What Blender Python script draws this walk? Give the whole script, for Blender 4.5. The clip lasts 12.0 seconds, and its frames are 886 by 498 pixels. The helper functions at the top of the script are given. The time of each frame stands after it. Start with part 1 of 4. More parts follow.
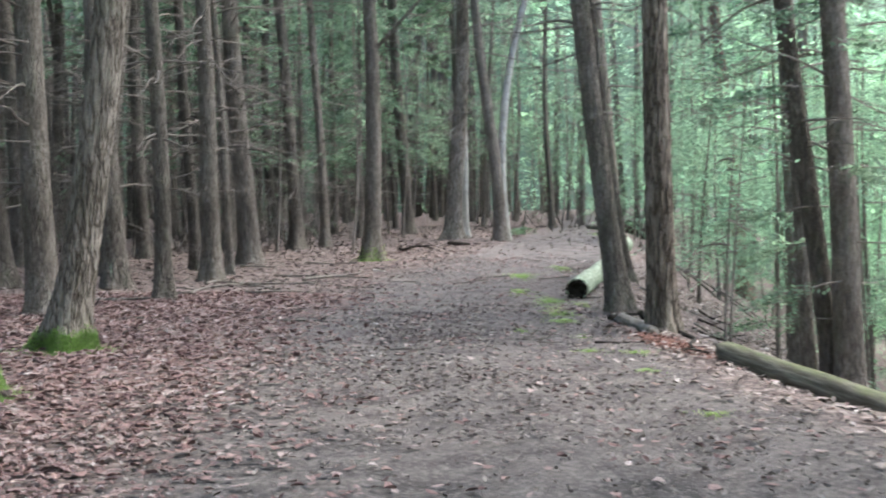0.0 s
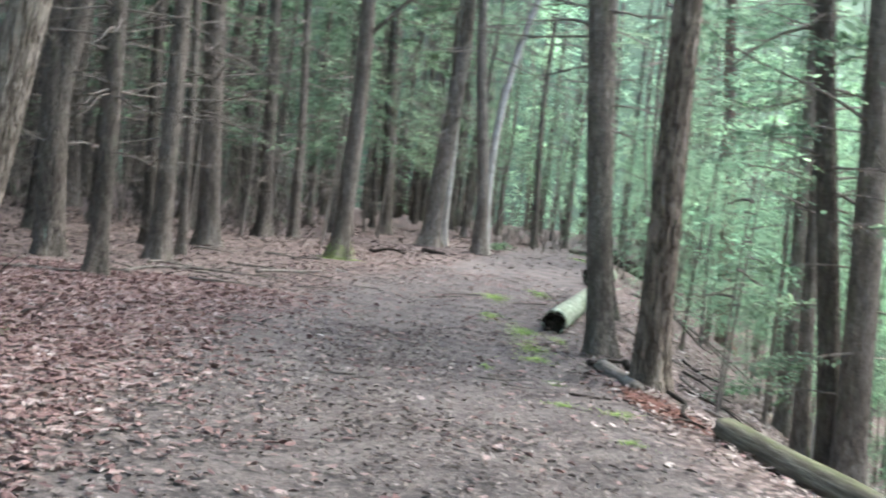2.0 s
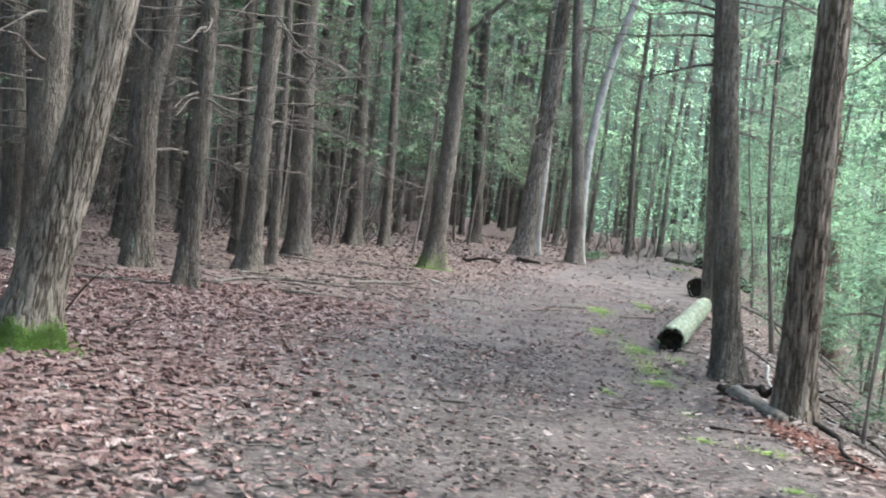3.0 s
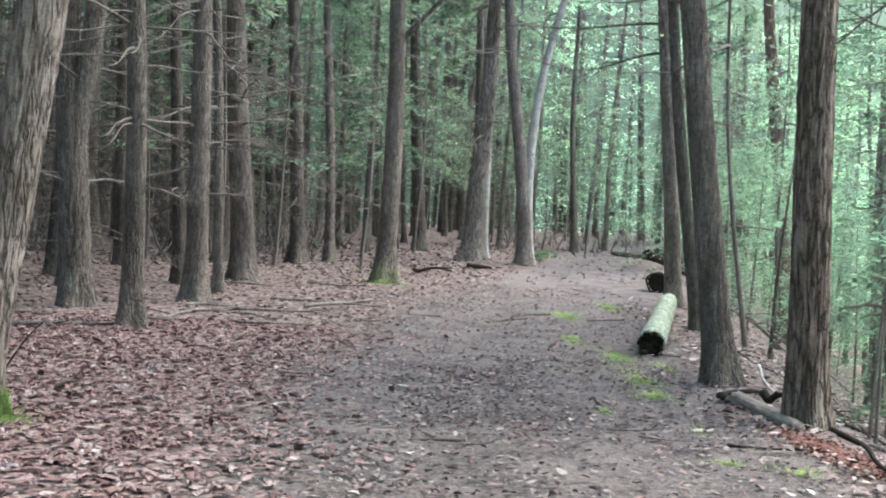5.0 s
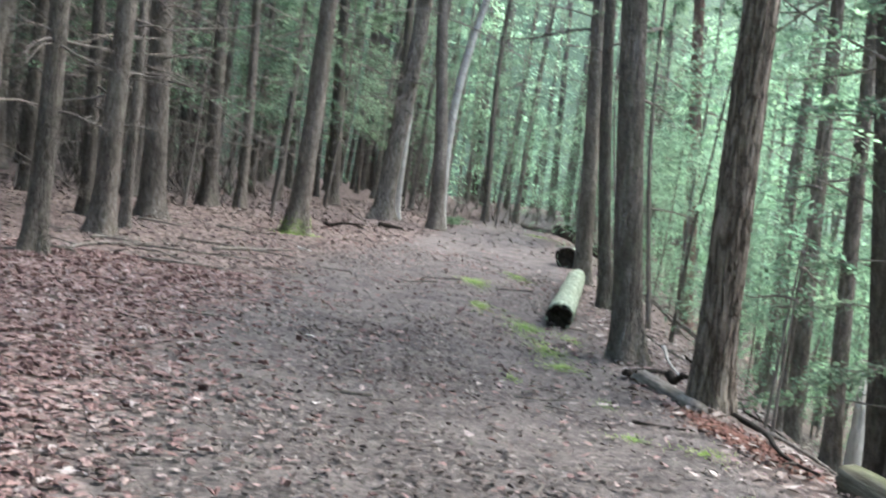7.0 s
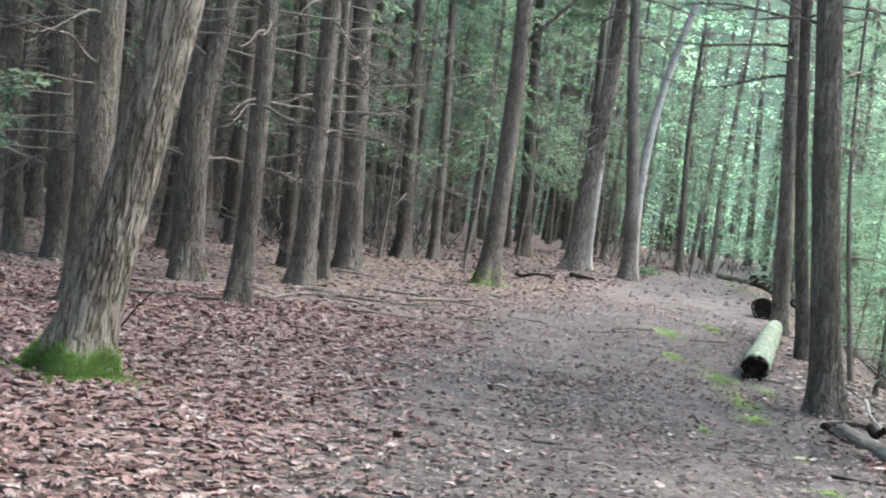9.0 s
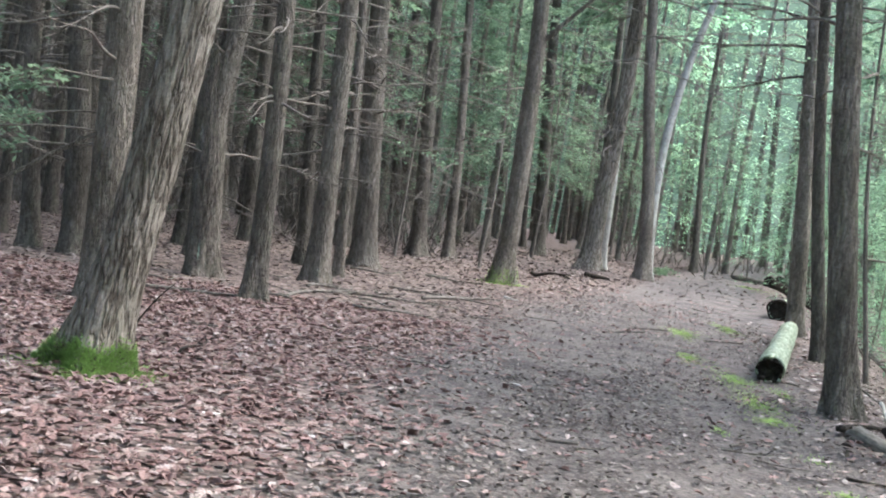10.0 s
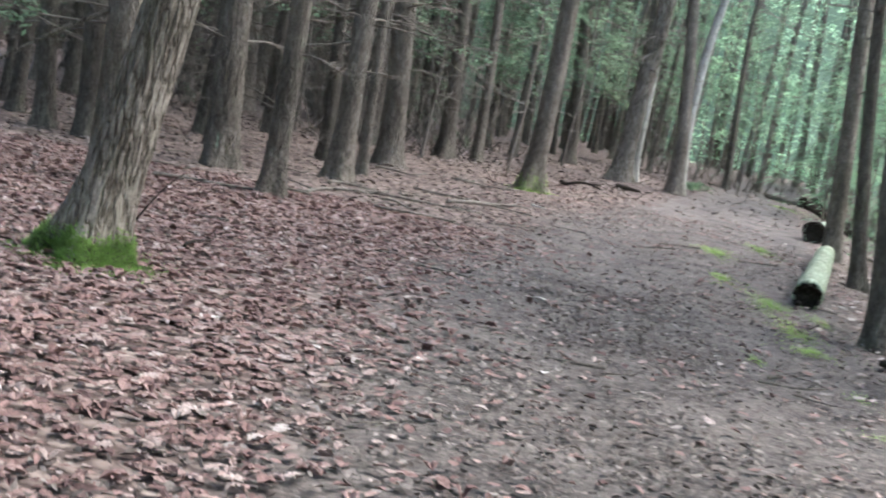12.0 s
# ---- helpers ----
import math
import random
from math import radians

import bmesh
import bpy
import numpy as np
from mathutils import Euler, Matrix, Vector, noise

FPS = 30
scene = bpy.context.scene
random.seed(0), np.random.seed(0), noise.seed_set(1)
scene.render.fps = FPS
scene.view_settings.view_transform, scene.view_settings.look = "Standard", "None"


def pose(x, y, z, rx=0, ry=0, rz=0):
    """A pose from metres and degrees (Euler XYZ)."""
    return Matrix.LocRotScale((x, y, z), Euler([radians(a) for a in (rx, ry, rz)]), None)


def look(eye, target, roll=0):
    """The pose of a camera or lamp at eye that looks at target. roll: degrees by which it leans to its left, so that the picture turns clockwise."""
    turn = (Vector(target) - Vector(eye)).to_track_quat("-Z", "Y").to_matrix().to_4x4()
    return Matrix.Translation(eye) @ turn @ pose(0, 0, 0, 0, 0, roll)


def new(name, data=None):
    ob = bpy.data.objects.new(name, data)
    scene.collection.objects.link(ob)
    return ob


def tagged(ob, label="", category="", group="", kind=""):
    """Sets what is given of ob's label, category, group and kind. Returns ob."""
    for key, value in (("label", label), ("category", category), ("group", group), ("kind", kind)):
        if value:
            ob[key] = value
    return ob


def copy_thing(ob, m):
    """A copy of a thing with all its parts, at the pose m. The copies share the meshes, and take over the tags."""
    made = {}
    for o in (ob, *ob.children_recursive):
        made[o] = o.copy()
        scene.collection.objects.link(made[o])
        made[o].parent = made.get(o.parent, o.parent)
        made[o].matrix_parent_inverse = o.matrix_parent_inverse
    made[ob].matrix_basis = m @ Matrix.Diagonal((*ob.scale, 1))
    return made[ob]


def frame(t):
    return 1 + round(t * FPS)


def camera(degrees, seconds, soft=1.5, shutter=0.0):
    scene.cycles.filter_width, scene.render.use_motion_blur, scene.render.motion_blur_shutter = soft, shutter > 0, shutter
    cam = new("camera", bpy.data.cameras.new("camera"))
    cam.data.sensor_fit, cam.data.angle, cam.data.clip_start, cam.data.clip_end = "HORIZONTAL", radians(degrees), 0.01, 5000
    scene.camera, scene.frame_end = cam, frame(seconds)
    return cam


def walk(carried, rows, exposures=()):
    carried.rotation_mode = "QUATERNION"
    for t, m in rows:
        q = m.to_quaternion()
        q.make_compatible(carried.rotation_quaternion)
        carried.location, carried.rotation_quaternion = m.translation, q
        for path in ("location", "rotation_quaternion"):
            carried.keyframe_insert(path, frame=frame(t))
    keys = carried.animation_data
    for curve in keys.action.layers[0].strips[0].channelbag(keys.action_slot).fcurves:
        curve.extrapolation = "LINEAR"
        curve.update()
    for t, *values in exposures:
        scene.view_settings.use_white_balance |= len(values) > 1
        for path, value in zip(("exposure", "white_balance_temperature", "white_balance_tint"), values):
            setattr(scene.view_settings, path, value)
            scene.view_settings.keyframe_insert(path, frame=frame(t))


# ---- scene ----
cam = camera(39.0, 12.0, soft=2.0, shutter=0.5)
PATH = [
    (0, (0.570, -3.872, 1.411), (0.557, -1.873, 1.344), -0.9),
    (0.5, (0.611, -3.333, 1.434), (0.530, -1.336, 1.358), -0.3),
    (1, (0.632, -2.805, 1.439), (0.636, -0.806, 1.370), 0.5),
    (1.5, (0.668, -2.364, 1.419), (0.780, -0.368, 1.375), 2.0),
    (2, (0.674, -1.931, 1.444), (0.695, 0.068, 1.386), 6.5),
    (2.5, (0.555, -1.386, 1.437), (0.462, 0.611, 1.373), 8.1),
    (4.5, (-0.027, -0.068, 1.513), (-0.069, 1.930, 1.462), 1.6),
    (5, (-0.014, -0.015, 1.526), (-0.021, 1.984, 1.478), 2.4),
    (5.5, (0.000, -0.000, 1.533), (-0.002, 1.999, 1.485), 2.1),
    (6, (0.010, 0.048, 1.484), (0.142, 2.043, 1.425), 4.5),
    (6.5, (-0.014, 0.067, 1.456), (0.192, 2.051, 1.308), 7.1),
    (7, (-0.113, 0.126, 1.457), (0.033, 2.118, 1.363), 7.8),
    (7.5, (-0.087, 0.078, 1.476), (-0.040, 2.077, 1.415), 7.3),
    (9.5, (-0.104, -0.013, 1.459), (-0.295, 1.977, 1.404), 7.5),
    (10, (-0.112, -0.013, 1.461), (-0.302, 1.977, 1.402), 7.7),
    (10.5, (-0.122, -0.006, 1.456), (-0.324, 1.983, 1.389), 8.3),
    (11, (-0.143, 0.035, 1.428), (-0.331, 2.024, 1.330), 11.1),
    (11.5, (-0.185, 0.239, 1.413), (-0.308, 2.227, 1.229), 12.1),
    (12, (-0.165, 0.668, 1.427), (-0.371, 2.645, 1.209), 10.6),
]
# the exposure opens up a little while the walker stands still
EXPOSURES = [(0, 2.1, 6120, 7), (2.5, 2.22, 6120, 7), (4.5, 2.24, 6120, 7), (5.5, 2.24, 6120, 7), (6.5, 2.08, 6120, 7), (7.5, 2.22, 6120, 7), (9.5, 2.28, 6120, 7), (10.5, 2.28, 6120, 7), (11.5, 2.1, 6120, 7), (12, 2.1, 6120, 7)]
walk(cam, [(t, look(eye, target, roll)) for t, eye, target, roll in PATH], EXPOSURES)

# ---- world, sun and exposure ----
world = bpy.data.worlds.new("world")
scene.world = world
world.use_nodes = True
wn, wl = world.node_tree.nodes, world.node_tree.links
sky = wn.new("ShaderNodeTexSky")
sky.sky_type, sky.sun_disc = "NISHITA", False
SUN_HEIGHT, SUN_TURN = radians(58), radians(70)
sky.sun_elevation, sky.sun_rotation = SUN_HEIGHT, SUN_TURN
sky.dust_density = 4.0
wl.new(sky.outputs[0], wn["Background"].inputs[0])
wn["Background"].inputs[1].default_value = 0.15

sun_data = bpy.data.lights.new("sun", "SUN")
sun_data.energy, sun_data.angle, sun_data.color = 0.9, radians(45), (1.0, 0.98, 0.95)
sun = new("sun", sun_data)
toward = Vector((math.cos(SUN_HEIGHT) * math.sin(SUN_TURN), math.cos(SUN_HEIGHT) * math.cos(SUN_TURN), math.sin(SUN_HEIGHT)))
sun.matrix_world = look(toward * 60, (0, 0, 0))


# ---- materials ----
def material(name, rough=0.9, spec=0.2):
    m = bpy.data.materials.new(name)
    m.use_nodes = True
    b = m.node_tree.nodes["Principled BSDF"]
    b.inputs["Roughness"].default_value = rough
    b.inputs["Specular IOR Level"].default_value = spec
    return m, m.node_tree.nodes, m.node_tree.links, b


def node(nodes, kind, **sets):
    n = nodes.new(kind)
    for key, value in sets.items():
        n.inputs[key].default_value = value
    return n


def ramp(nodes, stops):
    n = nodes.new("ShaderNodeValToRGB")
    e = n.color_ramp.elements
    while len(e) < len(stops):
        e.new(0.5)
    for el, (at, col) in zip(e, stops):
        el.position, el.color = at, (*col, 1)
    return n


def mapped(nodes, links, scale, kind="Object"):
    tc = nodes.new("ShaderNodeTexCoord")
    mp = nodes.new("ShaderNodeMapping")
    mp.inputs["Scale"].default_value = scale
    links.new(tc.outputs[kind], mp.inputs["Vector"])
    return mp.outputs[0]


def mixed(nodes, links, a, b, fac, mode="MIX"):
    n = nodes.new("ShaderNodeMix")
    n.data_type, n.blend_type = "RGBA", mode
    for sock, v in ((n.inputs[0], fac), (n.inputs[6], a), (n.inputs[7], b)):
        if isinstance(v, bpy.types.NodeSocket):
            links.new(v, sock)
        elif isinstance(v, tuple):
            sock.default_value = (*v, 1)
        else:
            sock.default_value = v
    return n.outputs[2]


def bumped(nodes, links, bsdf, height, strength, distance):
    b = nodes.new("ShaderNodeBump")
    b.inputs["Strength"].default_value, b.inputs["Distance"].default_value = strength, distance
    links.new(height, b.inputs["Height"])
    links.new(b.outputs[0], bsdf.inputs["Normal"])


def bark(name, dark, mid, light, grain=22.0, stretch=0.16, lichen=0.0, bump=0.02, furrows=0.0, cells=12.0):
    """Bark: fine flakes and broad stains, long ridges parted by cracks where furrows is over 0, a film of algae where lichen is."""
    m, n, l, b = material(name, 0.92, 0.12)
    fine = node(n, "ShaderNodeTexNoise", Scale=grain, Detail=7.0, Roughness=0.7)
    l.new(mapped(n, l, (1, 1, stretch)), fine.inputs["Vector"])
    broad = node(n, "ShaderNodeTexNoise", Scale=2.4, Detail=4.0, Roughness=0.6)
    l.new(mapped(n, l, (1, 1, 0.45)), broad.inputs["Vector"])
    scale = node(n, "ShaderNodeTexNoise", Scale=grain * 2.2, Detail=4.0, Roughness=0.6)
    l.new(mapped(n, l, (0.6, 0.6, 1.0)), scale.inputs["Vector"])
    hgt = mixed(n, l, fine.outputs[0], scale.outputs[0], 0.35)
    r = ramp(n, [(0.34, dark), (0.5, mid), (0.66, light)])
    l.new(hgt, r.inputs[0])
    stain = ramp(n, [(0.36, (0.68, 0.66, 0.64)), (0.64, (1.14, 1.13, 1.12))])
    l.new(broad.outputs[0], stain.inputs[0])
    col = mixed(n, l, r.outputs[0], stain.outputs[0], 1.0, "MULTIPLY")
    oi = n.new("ShaderNodeObjectInfo")
    tone = ramp(n, [(0.0, (0.86, 0.85, 0.84)), (1.0, (1.16, 1.14, 1.12))])
    l.new(oi.outputs["Random"], tone.inputs[0])
    col = mixed(n, l, col, tone.outputs[0], 1.0, "MULTIPLY")
    if lichen:
        spots = node(n, "ShaderNodeTexNoise", Scale=3.5, Detail=8.0, Roughness=0.75)
        l.new(mapped(n, l, (1, 1, 0.45)), spots.inputs["Vector"])
        k = ramp(n, [(0.52, (0, 0, 0)), (0.66, (lichen, lichen, lichen))])
        l.new(spots.outputs[0], k.inputs[0])
        col = mixed(n, l, col, (0.16, 0.17, 0.11), k.outputs[0])
    if furrows:
        # cracks run where a drawn-out noise crosses its middle
        long = node(n, "ShaderNodeTexNoise", Scale=cells, Detail=3.0, Roughness=0.55, Distortion=0.35)
        l.new(mapped(n, l, (1, 1, 0.2)), long.inputs["Vector"])
        gap = n.new("ShaderNodeMath")
        gap.operation = "SUBTRACT"
        gap.inputs[1].default_value = 0.5
        l.new(long.outputs[0], gap.inputs[0])
        wide = n.new("ShaderNodeMath")
        wide.operation = "ABSOLUTE"
        l.new(gap.outputs[0], wide.inputs[0])
        k = ramp(n, [(0.0, (0, 0, 0)), (0.045, (0.55, 0.55, 0.55)), (0.12, (1, 1, 1))])
        l.new(wide.outputs[0], k.inputs[0])
        hgt = mixed(n, l, hgt, k.outputs[0], 0.7)
        deep = mixed(n, l, tuple(1 - furrows * c for c in (0.6, 0.62, 0.64)), (1.1, 1.1, 1.1), k.outputs[0])
        col = mixed(n, l, col, deep, 1.0, "MULTIPLY")
        bump = bump * 2
    l.new(col, b.inputs["Base Color"])
    bumped(n, l, b, hgt, 0.9, bump)
    return m


def foliage(name, dark, mid, light, see_through=0.45):
    """Leaves: each island its own green, thin enough to let light through."""
    m, n, l, b = material(name, 0.6, 0.25)
    g = n.new("ShaderNodeNewGeometry")
    r = ramp(n, [(0.0, dark), (0.55, mid), (1.0, light)])
    l.new(g.outputs["Random Per Island"], r.inputs[0])
    oi = n.new("ShaderNodeObjectInfo")
    tone = ramp(n, [(0.0, (0.8, 0.87, 0.86)), (1.0, (1.12, 1.12, 1.06))])
    l.new(oi.outputs["Random"], tone.inputs[0])
    col = mixed(n, l, r.outputs[0], tone.outputs[0], 1.0, "MULTIPLY")
    l.new(col, b.inputs["Base Color"])
    tr = n.new("ShaderNodeBsdfTranslucent")
    l.new(mixed(n, l, col, (1.5, 1.62, 1.42), 1.0, "MULTIPLY"), tr.inputs["Color"])
    mx = n.new("ShaderNodeMixShader")
    mx.inputs[0].default_value = see_through
    l.new(b.outputs[0], mx.inputs[1])
    l.new(tr.outputs[0], mx.inputs[2])
    l.new(mx.outputs[0], n["Material Output"].inputs["Surface"])
    return m


def scatter(name, stops, rough=0.85, grain=60.0):
    """Loose bits such as fallen leaves: a colour for each, with a blotched surface."""
    m, n, l, b = material(name, rough, 0.25)
    g = n.new("ShaderNodeNewGeometry")
    r = ramp(n, stops)
    l.new(g.outputs["Random Per Island"], r.inputs[0])
    s = node(n, "ShaderNodeTexNoise", Scale=grain, Detail=3.0)
    l.new(mapped(n, l, (1, 1, 1)), s.inputs["Vector"])
    k = ramp(n, [(0.3, (0.6, 0.58, 0.56)), (0.7, (1.15, 1.12, 1.1))])
    l.new(s.outputs[0], k.inputs[0])
    l.new(mixed(n, l, r.outputs[0], k.outputs[0], 1.0, "MULTIPLY"), b.inputs["Base Color"])
    return m


BARK_CONIFER = bark("bark_conifer", (0.098, 0.085, 0.075), (0.195, 0.173, 0.153), (0.315, 0.287, 0.258), 20, 0.42, 0.3, 0.022, 0.16, 26.0)
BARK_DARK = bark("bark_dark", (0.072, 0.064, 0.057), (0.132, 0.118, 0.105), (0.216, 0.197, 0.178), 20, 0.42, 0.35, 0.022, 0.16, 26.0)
BARK_OAK = bark("bark_furrowed", (0.16, 0.138, 0.118), (0.31, 0.275, 0.24), (0.47, 0.43, 0.385), 30, 0.22, 0.35, 0.016, 1.0, 13.0)
BARK_ASH = bark("bark_ridged", (0.095, 0.08, 0.068), (0.2, 0.172, 0.147), (0.31, 0.275, 0.24), 26, 0.18, 0.25, 0.02, 1.0, 15.0)
BARK_PALE = bark("bark_pale", (0.24, 0.235, 0.22), (0.44, 0.43, 0.405), (0.6, 0.59, 0.56), 12, 0.5, 0.3, 0.006)
BARK_RED = bark("bark_pine", (0.1, 0.064, 0.052), (0.23, 0.163, 0.138), (0.35, 0.26, 0.22), 20, 0.25, 0.0, 0.02, 0.3, 16.0)
DEAD_TWIG = bark("dead_twig", (0.095, 0.082, 0.074), (0.19, 0.17, 0.155), (0.31, 0.285, 0.262), 30, 0.4, 0.2, 0.004)
NEEDLES = foliage("hemlock_needles", (0.086, 0.115, 0.087), (0.147, 0.192, 0.145), (0.22, 0.29, 0.21), 0.62)
BROAD = foliage("young_leaves", (0.193, 0.28, 0.203), (0.302, 0.43, 0.307), (0.435, 0.59, 0.42), 0.72)
YOUNG = foliage("young_hemlock_needles", (0.12, 0.17, 0.13), (0.2, 0.275, 0.205), (0.298, 0.4, 0.29), 0.65)
MOSS = foliage("moss", (0.2, 0.27, 0.095), (0.29, 0.39, 0.14), (0.38, 0.49, 0.2), 0.35)
LITTER = scatter("fallen_leaf", [(0.0, (0.12, 0.077, 0.074)), (0.25, (0.19, 0.12, 0.114)), (0.5, (0.27, 0.178, 0.168)), (0.76, (0.31, 0.227, 0.213)), (0.94, (0.37, 0.3, 0.285)), (1.0, (0.46, 0.41, 0.395))])
# duller brown far leaves, darkened further to stand for the conifers' shade
LITTER_DULL_SHADED = scatter("dull_shaded_leaf", [(0.0, (0.062, 0.049, 0.044)), (0.35, (0.135, 0.106, 0.096)), (0.7, (0.205, 0.165, 0.15)), (0.93, (0.3, 0.258, 0.24)), (1.0, (0.42, 0.385, 0.365))])
LITTER_PALE = scatter("bleached_leaf", [(0.0, (0.12, 0.095, 0.085)), (0.4, (0.24, 0.2, 0.18)), (0.8, (0.4, 0.35, 0.325)), (1.0, (0.56, 0.52, 0.49))])
DEBRIS = scatter("trodden_bits", [(0.0, (0.075, 0.06, 0.055)), (0.45, (0.16, 0.135, 0.125)), (0.8, (0.21, 0.183, 0.172)), (1.0, (0.34, 0.31, 0.295))])
LITTER_WHITE = scatter("white_leaf", [(0.0, (0.62, 0.6, 0.57)), (1.0, (0.74, 0.72, 0.69))])
DARK_BITS = scatter("damp_bits", [(0.0, (0.045, 0.037, 0.034)), (0.6, (0.085, 0.07, 0.064)), (1.0, (0.14, 0.118, 0.11))])


def edge_np(y):
    """The brink at which the trail's shelf falls off into the valley: its x for each y."""
    return np.interp(y, [-30, -6, 2, 6, 9.5, 14.3, 17, 26.6, 40, 60, 120], [8, 4.6, 3.7, 2.85, 2.8, 3.1, 3.4, 4.6, 6.3, 10, 30])


def trail_left_np(y):
    return np.interp(y, [-10, 4, 8, 12, 20, 29.5, 40, 60, 120], [-1.0, -1.15, -1.35, -1.5, -0.7, 1.4, 3.4, 7.0, 26])


def height_np(x, y):
    """The lie of the land: level trail, gentle rise ahead, a valley beyond the brink."""
    z = np.clip(y - 14, 0, 60) * 0.016
    d = np.maximum(x - edge_np(y), 0)
    z = z - np.minimum(0.57 * d * d / (d + 0.5), 7.5)
    # shallow wheel hollows along the trail
    mid = (edge_np(y) + trail_left_np(y)) / 2
    for off in (-0.75, 0.75):
        z = z - 0.035 * np.exp(-(((x - mid - off) / 0.35) ** 2))
    # litter lies a little deeper on the wood's side
    z = z + 0.06 / (1 + np.exp((x - trail_left_np(y) + 0.8) * 4))
    return z


def lie(x, y):
    return float(height_np(np.array([float(x)]), np.array([float(y)]))[0])


def rough_np(x, y):
    return np.array([0.03 * noise.noise((a * 0.9, b * 0.9, 0)) + 0.018 * noise.noise((a * 3.1, b * 3.1, 7)) + 0.008 * noise.noise((a * 9, b * 9, 3)) for a, b in zip(x.ravel(), y.ravel())]).reshape(x.shape)


def ground_material():
    m, n, l, b = material("forest_floor", 0.95, 0.15)
    pos = mapped(n, l, (1, 1, 1))
    tr = n.new("ShaderNodeAttribute")
    tr.attribute_name = "trail"
    # litter
    cell = node(n, "ShaderNodeTexVoronoi", Scale=15.0)
    cell.voronoi_dimensions = "2D"
    warp = node(n, "ShaderNodeTexNoise", Scale=9.0, Detail=3.0)
    l.new(pos, warp.inputs["Vector"])
    wv = mixed(n, l, pos, warp.outputs["Color"], 0.12)
    l.new(wv, cell.inputs["Vector"])
    sep = n.new("ShaderNodeSeparateColor")
    l.new(cell.outputs["Color"], sep.inputs[0])
    leaf = ramp(n, [(0.0, (0.075, 0.057, 0.051)), (0.4, (0.138, 0.108, 0.099)), (0.75, (0.2, 0.16, 0.146)), (1.0, (0.31, 0.26, 0.24))])
    l.new(sep.outputs[0], leaf.inputs[0])
    gap = ramp(n, [(0.25, (1.15, 1.12, 1.1)), (0.75, (0.5, 0.47, 0.46))])
    l.new(cell.outputs["Distance"], gap.inputs[0])
    litter = mixed(n, l, leaf.outputs[0], gap.outputs[0], 1.0, "MULTIPLY")
    # trodden soil
    soil_n = node(n, "ShaderNodeTexNoise", Scale=20.0, Detail=9.0, Roughness=0.8)
    damp = node(n, "ShaderNodeTexNoise", Scale=1.5, Detail=6.0, Roughness=0.68)
    chip = node(n, "ShaderNodeTexVoronoi", Scale=42.0)
    chip.voronoi_dimensions = "2D"
    for t in (soil_n, damp, chip):
        l.new(pos, t.inputs["Vector"])
    soil = ramp(n, [(0.3, (0.054, 0.047, 0.044)), (0.5, (0.128, 0.113, 0.106)), (0.7, (0.225, 0.2, 0.189))])
    l.new(soil_n.outputs[0], soil.inputs[0])
    wet = ramp(n, [(0.36, (0.52, 0.52, 0.53)), (0.48, (0.92, 0.91, 0.91)), (0.6, (1.18, 1.17, 1.16))])
    l.new(damp.outputs[0], wet.inputs[0])
    soil_c = mixed(n, l, soil.outputs[0], wet.outputs[0], 1.0, "MULTIPLY")
    s2 = n.new("ShaderNodeSeparateColor")
    l.new(chip.outputs["Color"], s2.inputs[0])
    few = ramp(n, [(0.8, (0, 0, 0)), (0.86, (0.6, 0.6, 0.6))])
    l.new(s2.outputs[1], few.inputs[0])
    soil_c = mixed(n, l, soil_c, (0.22, 0.19, 0.18), few.outputs[0])
    # the border between them is ragged
    rag = node(n, "ShaderNodeTexNoise", Scale=2.2, Detail=7.0, Roughness=0.7)
    l.new(pos, rag.inputs["Vector"])
    mth = n.new("ShaderNodeMath")
    mth.operation = "ADD"
    l.new(tr.outputs["Fac"], mth.inputs[0])
    l.new(rag.outputs[0], mth.inputs[1])
    k = ramp(n, [(0.42, (0, 0, 0)), (0.6, (1, 1, 1))])
    half = n.new("ShaderNodeMath")
    half.operation = "MULTIPLY"
    half.inputs[1].default_value = 0.5
    l.new(mth.outputs[0], half.inputs[0])
    l.new(half.outputs[0], k.inputs[0])
    l.new(mixed(n, l, litter, soil_c, k.outputs[0]), b.inputs["Base Color"])
    hgt = mixed(n, l, sep.outputs[1], soil_n.outputs[0], k.outputs[0])
    bumped(n, l, b, hgt, 0.8, 0.03)
    return m


# ---- mesh builders ----
def mesh_of(name, verts, faces, mat, smooth=False):
    me = bpy.data.meshes.new(name)
    me.from_pydata(np.asarray(verts, float).tolist(), [], [tuple(f) for f in faces] if not isinstance(faces, np.ndarray) else faces.tolist())
    me.materials.append(mat)
    if smooth:
        me.polygons.foreach_set("use_smooth", np.ones(len(me.polygons), bool))
    me.update()
    return me


def part(name, mesh, parent, label="", at=None):
    """Links a mesh as one part under a thing or under a part."""
    ob = new(name, mesh)
    ob.parent = parent
    if at is not None:
        ob.matrix_basis = at
    return tagged(ob, label)


def empty(name, m, label, category, group=""):
    ob = new(name)
    ob.empty_display_size = 0.2
    ob.matrix_basis = m
    return tagged(ob, label, category, group)


